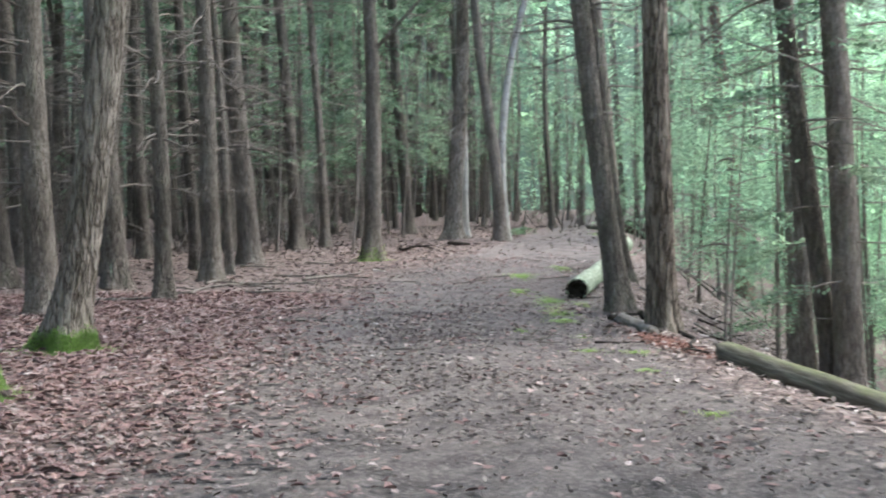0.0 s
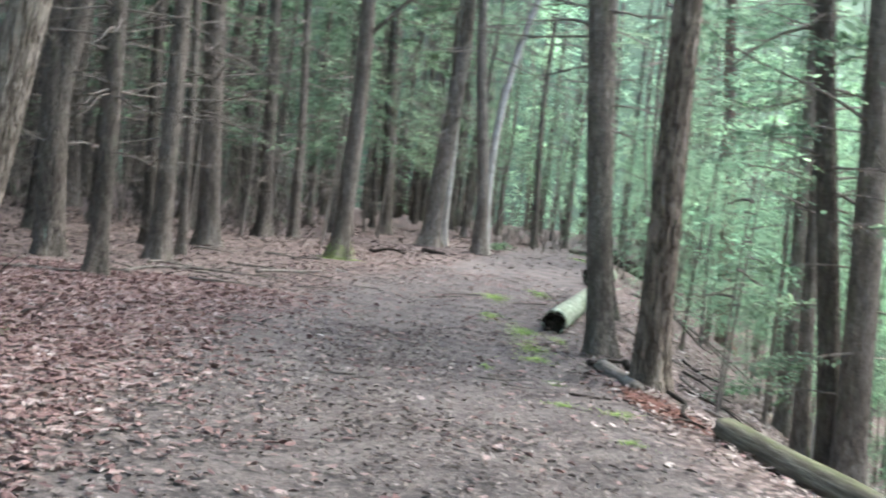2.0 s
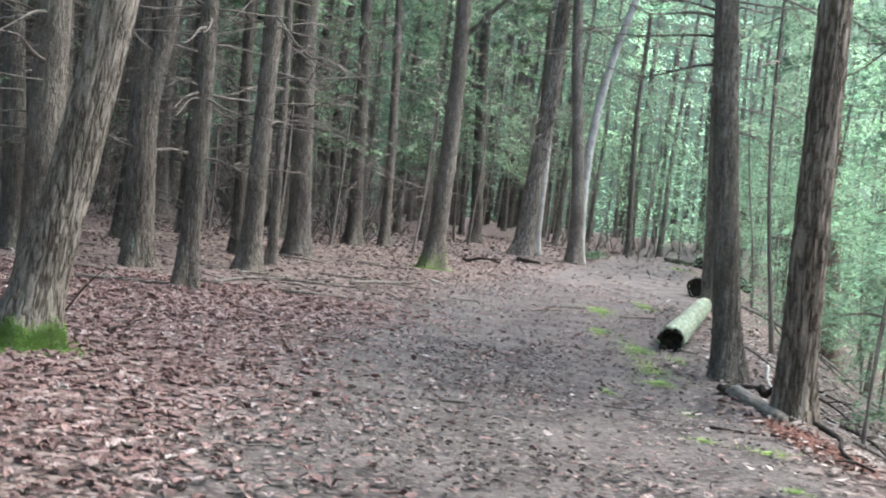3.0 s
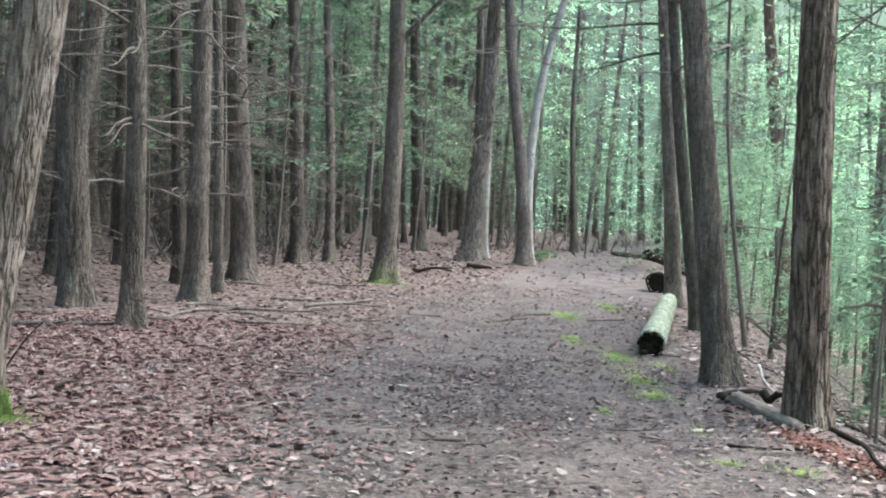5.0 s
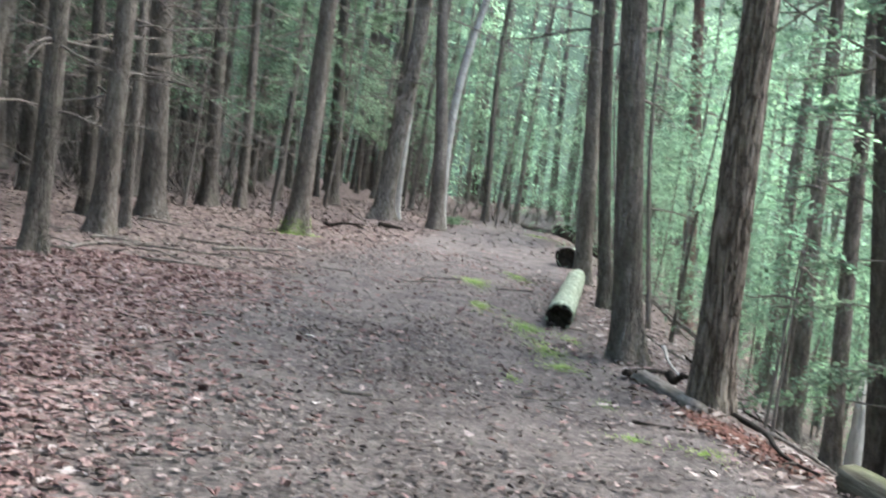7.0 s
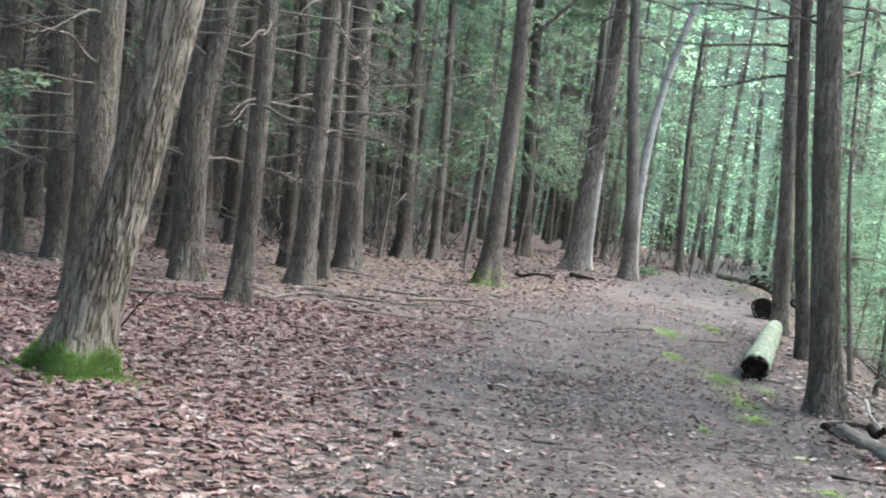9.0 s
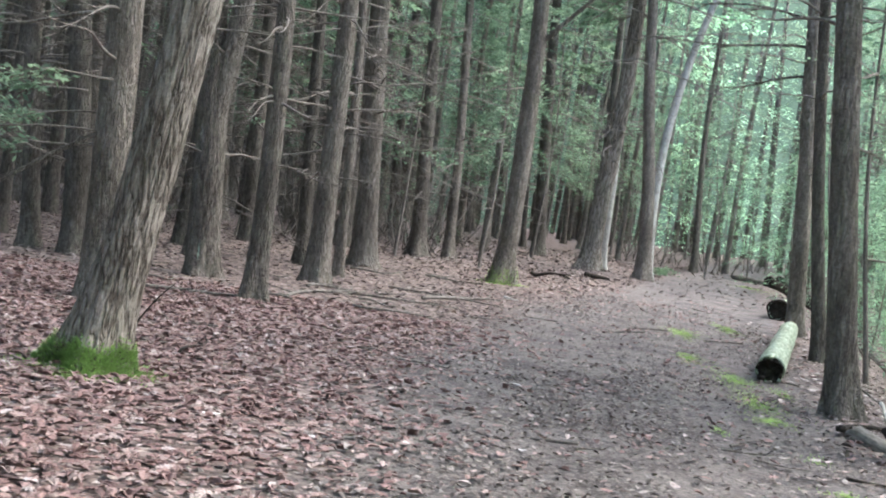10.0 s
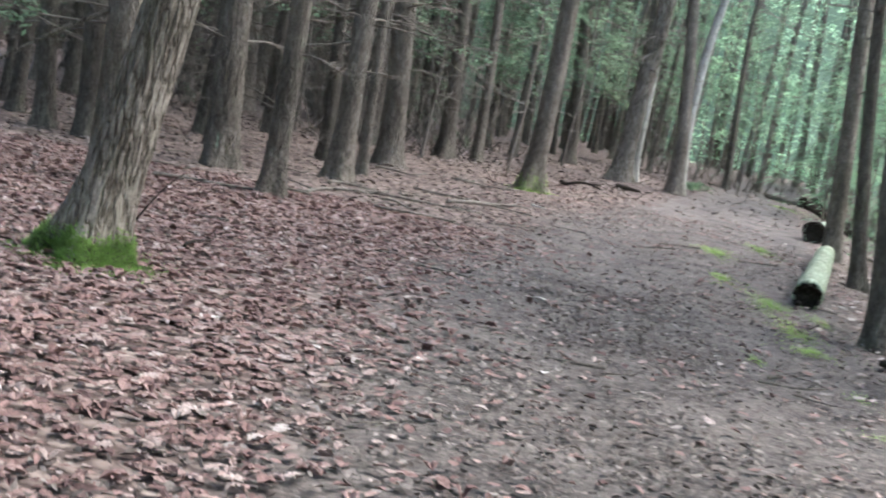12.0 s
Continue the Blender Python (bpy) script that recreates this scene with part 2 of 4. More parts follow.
def tube(points, radii, sides=6, verts=None, faces=None, cap=True, root=None):
    """A tapered tube along points, added to verts and faces."""
    verts = [] if verts is None else verts
    faces = [] if faces is None else faces
    pts = [Vector(p) for p in points]
    base = len(verts)
    for i, (p, r) in enumerate(zip(pts, radii)):
        d = (pts[min(i + 1, len(pts) - 1)] - pts[max(i - 1, 0)]).normalized()
        u = d.cross(Vector((0.31, 0.17, 0.93)))
        u = u.normalized() if u.length > 1e-3 else Vector((1, 0, 0))
        w = d.cross(u)
        for s in range(sides):
            a = 2 * math.pi * s / sides
            verts.append(tuple(p + (u * math.cos(a) + w * math.sin(a)) * r))
    for i in range(len(pts) - 1):
        for s in range(sides):
            a, b = base + i * sides + s, base + i * sides + (s + 1) % sides
            faces.append((a, b, b + sides, a + sides))
    if root is not None:
        faces.append((root, base, base + 1))
    elif cap:
        faces.append(tuple(base + s for s in reversed(range(sides))))
    if cap:
        faces.append(tuple(base + (len(pts) - 1) * sides + s for s in range(sides)))
    return verts, faces


def trunk_line(z, height, lean, bend, wave, seed):
    """Where the trunk's core stands at height z above its base."""
    k = np.asarray(z, float)
    s = np.maximum(k, 0)
    x = lean[0] * k + bend[0] * (s / 5.0) ** 2 + wave * np.sin(s * 0.8 + seed) - wave * math.sin(seed)
    y = lean[1] * k + bend[1] * (s / 5.0) ** 2 + wave * np.cos(s * 0.63 + seed * 1.7) - wave * math.cos(seed * 1.7)
    return x, y


def trunk_radius(z, r, height, flare):
    z = np.asarray(z, float)
    return r * (1.06 - 0.72 * np.clip(z, 0, None) / height) + flare * r * np.exp(-np.clip(z + 0.05, 0, None) / 0.2)


def trunk_mesh(name, r, height, lean=(0, 0), bend=(0, 0), wave=0.03, seed=0.0, flare=0.5, segs=18, rings=40, mat=None, furrow=0.0, knots=0.02, sink=0.3, cut=None):
    low = min(7.0, height * 0.6)
    n_low = int(rings * 0.8)
    z = np.concatenate([np.linspace(-sink, 0.5, max(6, n_low // 5)), np.linspace(0.5, low, n_low)[1:], np.linspace(low, height, max(3, rings - n_low))[1:]])
    z = z if cut is None else z[z < cut]
    th = np.linspace(0, 2 * math.pi, segs, endpoint=False)
    Z, T = np.meshgrid(z, th, indexing="ij")
    R = trunk_radius(Z, r, height, 0.0)
    lobes = 1 + 0.45 * np.cos(T * 4 + seed * 3) + 0.35 * np.cos(T * 3 + seed * 5 + 1)
    R = R + flare * r * np.exp(-np.clip(Z + 0.05, 0, None) / 0.3) * lobes
    bumps = np.empty_like(R)
    for i in range(Z.shape[0]):
        for j in range(segs):
            c, s, h = math.cos(T[i, j]), math.sin(T[i, j]), Z[i, j]
            v = knots * noise.noise((c * 1.7 + seed * 9, s * 1.7, h * 1.6)) * 2
            if furrow:
                k = 8.0
                a = noise.noise((c * k + seed, s * k, h * 2.0))
                b2 = noise.noise((c * k * 2.1, s * k * 2.1 + seed, h * 7.0))
                v += furrow * (1 - 2.6 * abs(a)) + furrow * 0.5 * b2
            bumps[i, j] = v
    R = R * (1 + bumps)
    cx, cy = trunk_line(Z, height, lean, bend, wave, seed)
    V = np.stack([cx + R * np.cos(T), cy + R * np.sin(T), Z], -1).reshape(-1, 3)
    nz = len(z)
    i, j = np.meshgrid(np.arange(nz - 1), np.arange(segs), indexing="ij")
    a, b = i * segs + j, i * segs + (j + 1) % segs
    F = np.stack([a, b, b + segs, a + segs], -1).reshape(-1, 4)
    return mesh_of(name, V, F, mat, True)


def limb_mesh(name, length, r, rise, droop, twigs, mat, rng, wig=0.11, n=9):
    """A dead limb along +x from the origin, with bare side twigs."""
    ph = rng.uniform(0, 6)
    pts = []
    for i in range(n):
        t = i / (n - 1)
        pts.append((length * t - 0.04, wig * length * math.sin(t * 4 + ph) * t, rise * length * t - droop * length * (t * t - 0.55 * t**4) + 0.04 * length * math.sin(t * 6 + ph) * t))
    verts, faces = tube(pts, [r * (1.15 - 0.95 * i / (n - 1)) for i in range(n)], 5)
    for _ in range(twigs):
        t = rng.uniform(0.25, 0.95)
        k = min(int(t * (n - 1)), n - 2)
        p = Vector(pts[k]).lerp(Vector(pts[k + 1]), t * (n - 1) - k)
        side = rng.choice((-1, 1))
        ln = length * rng.uniform(0.15, 0.42) * (1.15 - t)
        d = Vector((rng.uniform(0.35, 0.9), side * rng.uniform(0.4, 1.0), rng.uniform(-0.35, 0.25))).normalized()
        mid = p + d * ln * 0.5 + Vector((0, 0, rng.uniform(-0.05, 0.03) * ln))
        end = p + d * ln + Vector((rng.uniform(0, 0.2) * ln, 0, -rng.uniform(0.0, 0.25) * ln))
        tube([p, mid, end], [r * 0.42, r * 0.3, r * 0.12], 4, verts, faces, root=k * 5 + rng.randint(0, 4))
    return mesh_of(name, verts, faces, mat, True)


def sprays(origins, dirs, length, leaflets, leaf_len, leaf_wid, rng, flat=0.25, droop=0.25):
    """Flat sprays of leaflets set both sides of an axis: vertices and quads."""
    o, d = np.asarray(origins, float), np.asarray(dirs, float)
    m = len(o)
    d = d / np.linalg.norm(d, axis=1, keepdims=True)
    up = np.tile([0.0, 0.0, 1.0], (m, 1)) + rng.normal(0, flat, (m, 3))
    side = np.cross(d, up)
    side /= np.linalg.norm(side, axis=1, keepdims=True) + 1e-9
    nrm = np.cross(side, d)
    L = length * rng.uniform(0.6, 1.25, m)
    t = np.tile(np.linspace(0.08, 1.0, leaflets), (m, 1)) + rng.uniform(-0.04, 0.04, (m, leaflets))
    sgn = np.where(np.arange(leaflets) % 2 == 0, 1.0, -1.0)[None, :] * np.ones((m, 1))
    tip = t > 0.97
    base = o[:, None] + d[:, None] * (L[:, None] * t)[..., None] - np.array([0, 0, 1.0]) * (droop * L[:, None] * t * t)[..., None]
    ax = d[:, None] * rng.uniform(0.35, 0.8, (m, leaflets))[..., None] + side[:, None] * (sgn * np.where(tip, 0.15, rng.uniform(0.6, 1.0, (m, leaflets))))[..., None]
    ax = ax + nrm[:, None] * rng.normal(0, 0.22, (m, leaflets))[..., None]
    ax /= np.linalg.norm(ax, axis=2, keepdims=True)
    ln = (leaf_len * rng.uniform(0.6, 1.3, (m, leaflets)) * (1.15 - 0.55 * np.abs(t - 0.4)))[..., None]
    wd = np.cross(ax, nrm[:, None] + rng.normal(0, 0.35, (m, leaflets, 3)))
    wd /= np.linalg.norm(wd, axis=2, keepdims=True) + 1e-9
    wd = wd * leaf_wid * rng.uniform(0.7, 1.3, (m, leaflets))[..., None] * 0.5
    q = np.stack([base, base + ax * ln * 0.45 + wd, base + ax * ln, base + ax * ln * 0.45 - wd], 2)
    V = q.reshape(-1, 3)
    return V, np.arange(len(V)).reshape(-1, 4)


def crown_points(rng, count, low, high, reach, taper=0.5, inner=0.25):
    """Seats for sprays on limbs that stand out round a trunk, longer below than above, in uneven tiers."""
    limbs = max(8, count // 9)
    zl = low + (high - low) * rng.uniform(0, 1, limbs) ** 0.9
    al = rng.uniform(0, 2 * math.pi, limbs)
    rl = reach * (1 - taper * (zl - low) / (high - low)) * rng.uniform(0.45, 1.15, limbs)
    pick = rng.integers(0, limbs, count)
    t = rng.uniform(inner, 1.0, count)
    a = al[pick] + rng.normal(0, 0.16, count)
    rr = rl[pick] * t
    z = zl[pick] + rl[pick] * (0.12 * t - 0.32 * t * t) + rng.normal(0, 0.09, count)
    o = np.stack([rr * np.cos(a), rr * np.sin(a), z], -1)
    aa = a + rng.normal(0, 0.7, count)
    d = np.stack([np.cos(aa), np.sin(aa), rng.normal(-0.12, 0.18, count)], -1)
    return o, d


def crown_mesh(name, seed, count, low, high, reach, mat, leaflets=12, spray=0.5, leaf=(0.16, 0.05), taper=0.5, inner=0.25, droop=0.25, at=None):
    rng = np.random.default_rng(seed)
    o, d = crown_points(rng, count, low, high, reach, taper, inner)
    if at is not None:
        lx, ly = at(o[:, 2])
        o[:, 0] += lx
        o[:, 1] += ly
    V, F = sprays(o, d, spray, leaflets, leaf[0], leaf[1], rng, droop=droop)
    return mesh_of(name, V, F, mat)


# ---- ground and distance ----
def build_ground():
    xs = np.unique(np.concatenate([np.linspace(-130, -14, 30), np.linspace(-14, 9, 190), np.linspace(9, 130, 40)]).round(3))
    ys = np.unique(np.concatenate([np.linspace(-60, 1, 40), np.linspace(1, 24, 200), np.linspace(24, 60, 70), np.linspace(60, 160, 24)]).round(3))
    X, Y = np.meshgrid(xs, ys, indexing="ij")
    Zr = rough_np(X, Y)
    slope = np.clip((X - edge_np(Y)) / 1.0, 0, 1)
    Z = height_np(X, Y) + Zr * (0.6 + 1.6 * slope)
    V = np.stack([X, Y, Z], -1).reshape(-1, 3)
    nx, ny = len(xs), len(ys)
    i, j = np.meshgrid(np.arange(nx - 1), np.arange(ny - 1), indexing="ij")
    a = i * ny + j
    F = np.stack([a, a + ny, a + ny + 1, a + 1], -1).reshape(-1, 4)
    me = mesh_of("ground", V, F, ground_material(), True)
    left = 1 / (1 + np.exp(-(X - trail_left_np(Y)) * 2.6))
    right = 1 / (1 + np.exp((X - edge_np(Y) + 0.25) * 4.0))
    att = me.attributes.new("trail", "FLOAT", "POINT")
    att.data.foreach_set("value", (left * right).ravel().astype(np.float32))
    g = new("ground", me)
    tagged(g, "forest floor of red-brown leaf litter and trodden grey soil", "ground", kind="structure")
    return g


ground = build_ground()


def far_wood_material():
    """Hazy leafage far off, lit by its own glow, with bright sky painted between."""
    m, n, l, b = material("far_wood_glow", 1.0, 0.0)
    v = mapped(n, l, (1, 1, 0.8))
    big = node(n, "ShaderNodeTexNoise", Scale=0.22, Detail=10.0, Roughness=0.72)
    fine = node(n, "ShaderNodeTexNoise", Scale=1.3, Detail=8.0, Roughness=0.75)
    stems = node(n, "ShaderNodeTexNoise", Scale=1.1, Detail=3.0)
    l.new(v, big.inputs["Vector"])
    l.new(v, fine.inputs["Vector"])
    l.new(mapped(n, l, (1, 1, 0.02)), stems.inputs["Vector"])
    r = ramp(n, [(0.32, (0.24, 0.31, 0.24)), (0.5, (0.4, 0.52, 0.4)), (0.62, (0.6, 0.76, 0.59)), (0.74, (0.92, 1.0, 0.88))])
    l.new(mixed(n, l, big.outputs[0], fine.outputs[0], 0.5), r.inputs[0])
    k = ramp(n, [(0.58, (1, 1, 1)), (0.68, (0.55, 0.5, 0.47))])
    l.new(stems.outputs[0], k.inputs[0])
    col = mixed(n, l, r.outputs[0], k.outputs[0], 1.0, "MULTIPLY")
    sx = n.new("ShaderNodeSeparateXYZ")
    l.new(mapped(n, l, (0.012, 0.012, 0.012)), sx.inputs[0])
    # light painted by side: dim behind the stand, brightest over the valley
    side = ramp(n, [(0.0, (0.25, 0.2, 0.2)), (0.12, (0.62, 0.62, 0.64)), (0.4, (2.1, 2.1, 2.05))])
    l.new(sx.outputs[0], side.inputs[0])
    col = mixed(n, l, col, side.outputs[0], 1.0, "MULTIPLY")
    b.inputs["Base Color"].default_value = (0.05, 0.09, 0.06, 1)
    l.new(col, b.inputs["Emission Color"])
    # the hillside emits this itself, in place of daylight falling on it
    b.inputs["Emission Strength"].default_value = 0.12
    return m


def build_backdrop():
    """A ring of far wooded hillside with a ragged skyline."""
    segs, rows = 240, 5
    V, F = [], []
    for i in range(segs):
        a = 2 * math.pi * i / segs
        top = 27 + 6 * noise.noise((math.cos(a) * 4, math.sin(a) * 4, 0)) + 2.5 * noise.noise((math.cos(a) * 22, math.sin(a) * 22, 5))
        top += 6 * max(0, -math.cos(a))
        for k in range(rows):
            t = k / (rows - 1)
            rad = 92 + 9 * t
            V.append((rad * math.cos(a), 12 + rad * math.sin(a), -9 + (top + 9) * t))
    for i in range(segs):
        for k in range(rows - 1):
            a, b = i * rows + k, ((i + 1) % segs) * rows + k
            F.append((b, a, a + 1, b + 1))
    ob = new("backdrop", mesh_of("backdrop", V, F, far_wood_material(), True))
    tagged(ob, "self-glowing far wooded hillside with a ragged green skyline", "backdrop", kind="structure")


build_backdrop()


# ---- trees that stand by the trail ----
def add_limbs(tree, rng, count, low, high, r, height, line, length=(0.7, 1.9), mat=None, thick=(0.009, 0.021), facing=None):
    """Dead limbs round a trunk, each a part of its own."""
    for _ in range(count if count < 7 or count == 13 else int(count * 1.9)):
        z = rng.uniform(low, high)
        a = rng.uniform(0, 2 * math.pi) if facing is None else rng.gauss(facing, 0.9)
        ln = rng.uniform(*length)
        me = limb_mesh("branch", ln, rng.uniform(*thick), rng.uniform(-0.2, 0.45), rng.uniform(0.0, 0.8), rng.randint(4, 8), mat or DEAD_TWIG, rng)
        cx, cy = line(z)
        rr = float(trunk_radius(z, r, height, 0.0)) * 0.9
        part("branch", me, tree, at=pose(float(cx) + rr * math.cos(a), float(cy) + rr * math.sin(a), z, 0, 0, math.degrees(a)))


def stem(name, x, y, diam, height=16.0, lean=(0.0, 0.0), bend=(0.0, 0.0), wave=0.03, seed=1, mat=None, label="", category="tree", group="trees", flare=0.65, segs=18, rings=44, furrow=0.0,
         limbs=(0, 2, 6), limb_len=(0.9, 2.6), crown=None, crown_mat=None, facing=None, leaf=(0.28, 0.1)):
    """A tree: trunk, dead limbs below and a crown above. crown: (sprays, from, to, reach)."""
    rng = random.Random(seed)
    z0 = lie(x, y)
    ob = empty(name, pose(x, y, z0), label, category, group)
    ph = seed * 1.37
    line = lambda z: trunk_line(z, height, lean, bend, wave, ph)
    part("trunk", trunk_mesh("trunk", diam / 2, height, lean, bend, wave, ph, flare, segs, rings, mat or BARK_CONIFER, furrow), ob)
    add_limbs(ob, rng, limbs[0], limbs[1], limbs[2], diam / 2, height, line, limb_len, facing=facing)
    if segs >= 30 and not furrow:
        add_limbs(ob, rng, 6, 1.0, 6.0, diam / 2, height, line, (0.08, 0.35), thick=(0.009, 0.018))
        add_limbs(ob, rng, 6, 1.0, 6.0, diam / 2, height, line, (0.06, 0.2), thick=(0.009, 0.018))
    if crown:
        n, lo, hi, reach = crown
        part("crown", crown_mesh("crown", seed, n, lo, hi, reach, crown_mat or NEEDLES, 12, 0.6, leaf, at=line), ob)
    return ob


HIGH = (115, 6.8, 16, 3.0)
WOOD = "trees of the dark conifer stand"
BRINK = "trees along the brink"

leaning_oak = stem("leaning_tree", -3.23, 8.32, 0.33, 15, (0.2, 0.02), (-0.37, 0), 0.01, 3, BARK_OAK, "leaning tree with grey furrowed bark and a mossy foot", group=WOOD, flare=0.9, segs=120, rings=240, furrow=0.07, crown=(260, 6, 15, 3.2), crown_mat=BROAD)
stem("mossy_tree", -3.0, 5.3, 0.3, 15, (-0.05, 0.0), (0, 0), 0.02, 5, BARK_OAK, "grey-barked tree with a moss-grown foot beside the trail", group=WOOD, segs=48, rings=80, furrow=0.06, crown=(400, 6, 15, 3.2))
stem("conifer", -4.85, 12.7, 0.38, 17, (-0.035, 0.0), (0, 0), 0.02, 7, BARK_CONIFER, "tall conifer with brown scaly bark and dead limbs", group=WOOD, segs=40, rings=90, furrow=0.03, limbs=(9, 2.2, 6), limb_len=(1.0, 2.2), crown=(110, 6.8, 16, 2.8), facing=3.5)
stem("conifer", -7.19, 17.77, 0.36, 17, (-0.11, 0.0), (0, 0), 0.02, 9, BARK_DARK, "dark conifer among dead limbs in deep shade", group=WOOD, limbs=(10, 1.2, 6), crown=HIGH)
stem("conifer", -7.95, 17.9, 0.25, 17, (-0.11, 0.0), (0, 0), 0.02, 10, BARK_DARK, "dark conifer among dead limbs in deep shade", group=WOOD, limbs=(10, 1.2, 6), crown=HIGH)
stem("conifer", -3.77, 14.9, 0.245, 16, (0.037, 0.0), (-0.3, 0), 0.012, 11, BARK_CONIFER, "slim conifer with brown bark, roots spread in litter", group=WOOD, flare=0.7, segs=36, rings=90, furrow=0.02, limbs=(14, 1.3, 5.5), limb_len=(0.5, 1.6), crown=(110, 6.8, 16, 2.8))
stem("conifer", -3.78, 18.8, 0.31, 17, (0.005, 0.0), (-0.12, 0), 0.015, 12, BARK_CONIFER, "straight conifer with brown bark and bare dead limbs", group=WOOD, segs=36, rings=90, furrow=0.025, limbs=(16, 1.5, 6.5), limb_len=(0.8, 2.4), crown=HIGH)
stem("conifer", -3.73, 20.4, 0.16, 16, (-0.045, 0.0), (0, 0), 0.02, 13, BARK_CONIFER, "slim conifer close behind a thicker one", group=WOOD, limbs=(8, 2, 6), crown=HIGH)
stem("conifer", -3.85, 23.7, 0.42, 18, (-0.083, 0.0), (0.11, 0), 0.02, 14, BARK_CONIFER, "stout conifer with dead limbs reaching out long", group=WOOD, segs=36, rings=90, furrow=0.025, limbs=(16, 2, 7), limb_len=(1.2, 3.8), crown=HIGH, facing=-0.2)
stem("conifer", -4.7, 22.0, 0.23, 16, (-0.045, 0.0), (0, 0), 0.02, 15, BARK_DARK, "thin dark conifer with dead limbs", group=WOOD, limbs=(12, 1.5, 6), crown=HIGH)
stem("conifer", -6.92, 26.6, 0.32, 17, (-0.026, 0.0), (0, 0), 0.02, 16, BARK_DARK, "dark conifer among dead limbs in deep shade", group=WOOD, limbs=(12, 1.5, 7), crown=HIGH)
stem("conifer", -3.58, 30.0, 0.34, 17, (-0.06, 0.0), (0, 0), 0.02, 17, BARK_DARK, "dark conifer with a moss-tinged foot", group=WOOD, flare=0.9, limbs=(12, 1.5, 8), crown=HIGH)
stem("conifer", -2.92, 30.8, 0.24, 17, (-0.042, 0.0), (0, 0), 0.03, 18, BARK_CONIFER, "conifer with dead limbs set back from the trail", group=WOOD, limbs=(12, 1.5, 8), crown=HIGH)
stem("conifer", -0.9, 39.97, 0.4, 17, (-0.06, 0.0), (0, 0), 0.02, 19, BARK_DARK, "dark conifer set back in the stand", group=WOOD, limbs=(10, 1.5, 8), crown=HIGH)
curved = stem("curved_tree", -1.25, 24.4, 0.36, 17, (0.08, 0.0), (-0.3, 0), 0.012, 20, BARK_CONIFER, "smooth-barked tree with a curved trunk and mossy foot", group=WOOD, flare=0.75, segs=36, rings=80, furrow=0.015, limbs=(3, 4.5, 7), crown=HIGH)
fork_limb = limb_mesh("branch", 2.4, 0.045, 1.05, -0.1, 2, BARK_CONIFER, random.Random(4), 0.05)
part("branch", fork_limb, curved, "stout limb rising steeply", at=pose(0.2, 0, 4.72, 0, 0, -5))
stem("wide_tree", 0.62, 35.2, 0.5, 18, (0.077, 0.0), (-0.07, 0), 0.03, 21, BARK_OAK, "broad tree with a flared foot and greyish bark", group=WOOD, flare=0.9, segs=28, rings=60, furrow=0.03, limbs=(8, 3, 9), crown=HIGH)
stem("wide_tree", 1.02, 36.8, 0.26, 18, (-0.02, 0.0), (0.0, 0), 0.04, 22, BARK_PALE, "pale-barked tree behind a darker trunk", group=WOOD, limbs=(3, 3, 9), crown=HIGH)
bent = stem("bent_tree", 2.11, 34.6, 0.37, 17, (-0.07, 0.0), (-0.08, 0), 0.05, 23, BARK_CONIFER, "brown tree with bare upswept limbs beside the trail", group=WOOD, segs=24, rings=60, limbs=(14, 3, 8.5), limb_len=(1.2, 3.6), crown=HIGH)
stem("pale_tree", 2.3, 35.2, 0.27, 17, (-0.094, 0.0), (0.62, 0), 0.02, 24, BARK_PALE, "pale smooth-barked tree leaning out above the trail", group=WOOD, segs=20, rings=60, limbs=(3, 5, 9), limb_len=(1.5, 3), crown=HIGH, crown_mat=BROAD)

add_limbs(bent, random.Random(88), 6, 5.2, 8.8, 0.19, 17, lambda z: trunk_line(z, 17, (-0.07, 0.0), (-0.08, 0), 0.05, 23 * 1.37), (2.2, 5.0), thick=(0.02, 0.034), facing=0.2)

# trees along the brink
stem("brink_tree", 2.77, 12.4, 0.275, 17, (-0.148, 0.0), (0.14, 0), 0.01, 31, BARK_CONIFER, "brown-barked conifer leaning over the trail from the brink", group=BRINK, flare=0.6, segs=56, rings=120, furrow=0.02, limbs=(4, 2.6, 5), limb_len=(0.5, 1.2), crown=(100, 6.8, 16, 2.8))
stem("furrowed_tree", 2.89, 9.9, 0.285, 17, (-0.032, 0.0), (0.1, 0), 0.01, 32, BARK_ASH, "straight tree with deeply furrowed grey-brown bark", group=BRINK, flare=0.4, segs=120, rings=240, furrow=0.09, crown=(100, 6.8, 16, 2.8), crown_mat=BROAD)
behind_log = stem("brink_tree", 4.05, 22.3, 0.285, 17, (-0.05, 0.0), (-0.09, 0), 0.015, 33, BARK_CONIFER, "brown conifer behind a bleached log", group=BRINK, segs=28, rings=70, furrow=0.02, limbs=(6, 2.5, 7), limb_len=(1, 2.6), crown=HIGH)
stem("brink_tree", 3.67, 18.1, 0.185, 16, (-0.142, 0.0), (0.11, 0), 0.015, 34, BARK_DARK, "slim dark conifer on the brink", group=BRINK, segs=24, rings=60, limbs=(5, 2.5, 7), crown=HIGH)
stem("pine", 10.4, 38, 0.46, 20, (-0.1, 0.0), (0, 0), 0.03, 35, BARK_RED, "tall pine with reddish bark on the slope", group=BRINK, segs=24, rings=60, limbs=(8, 4, 10), crown=(420, 9, 20, 3))
stem("slope_tree", 5.7, 12.2, 0.36, 18, (-0.055, 0.0), (0.05, 0), 0.02, 36, BARK_CONIFER, "stout dark tree standing down the slope", group=BRINK, segs=40, rings=70, furrow=0.025, limbs=(10, 3, 7), crown=HIGH, facing=1.2)
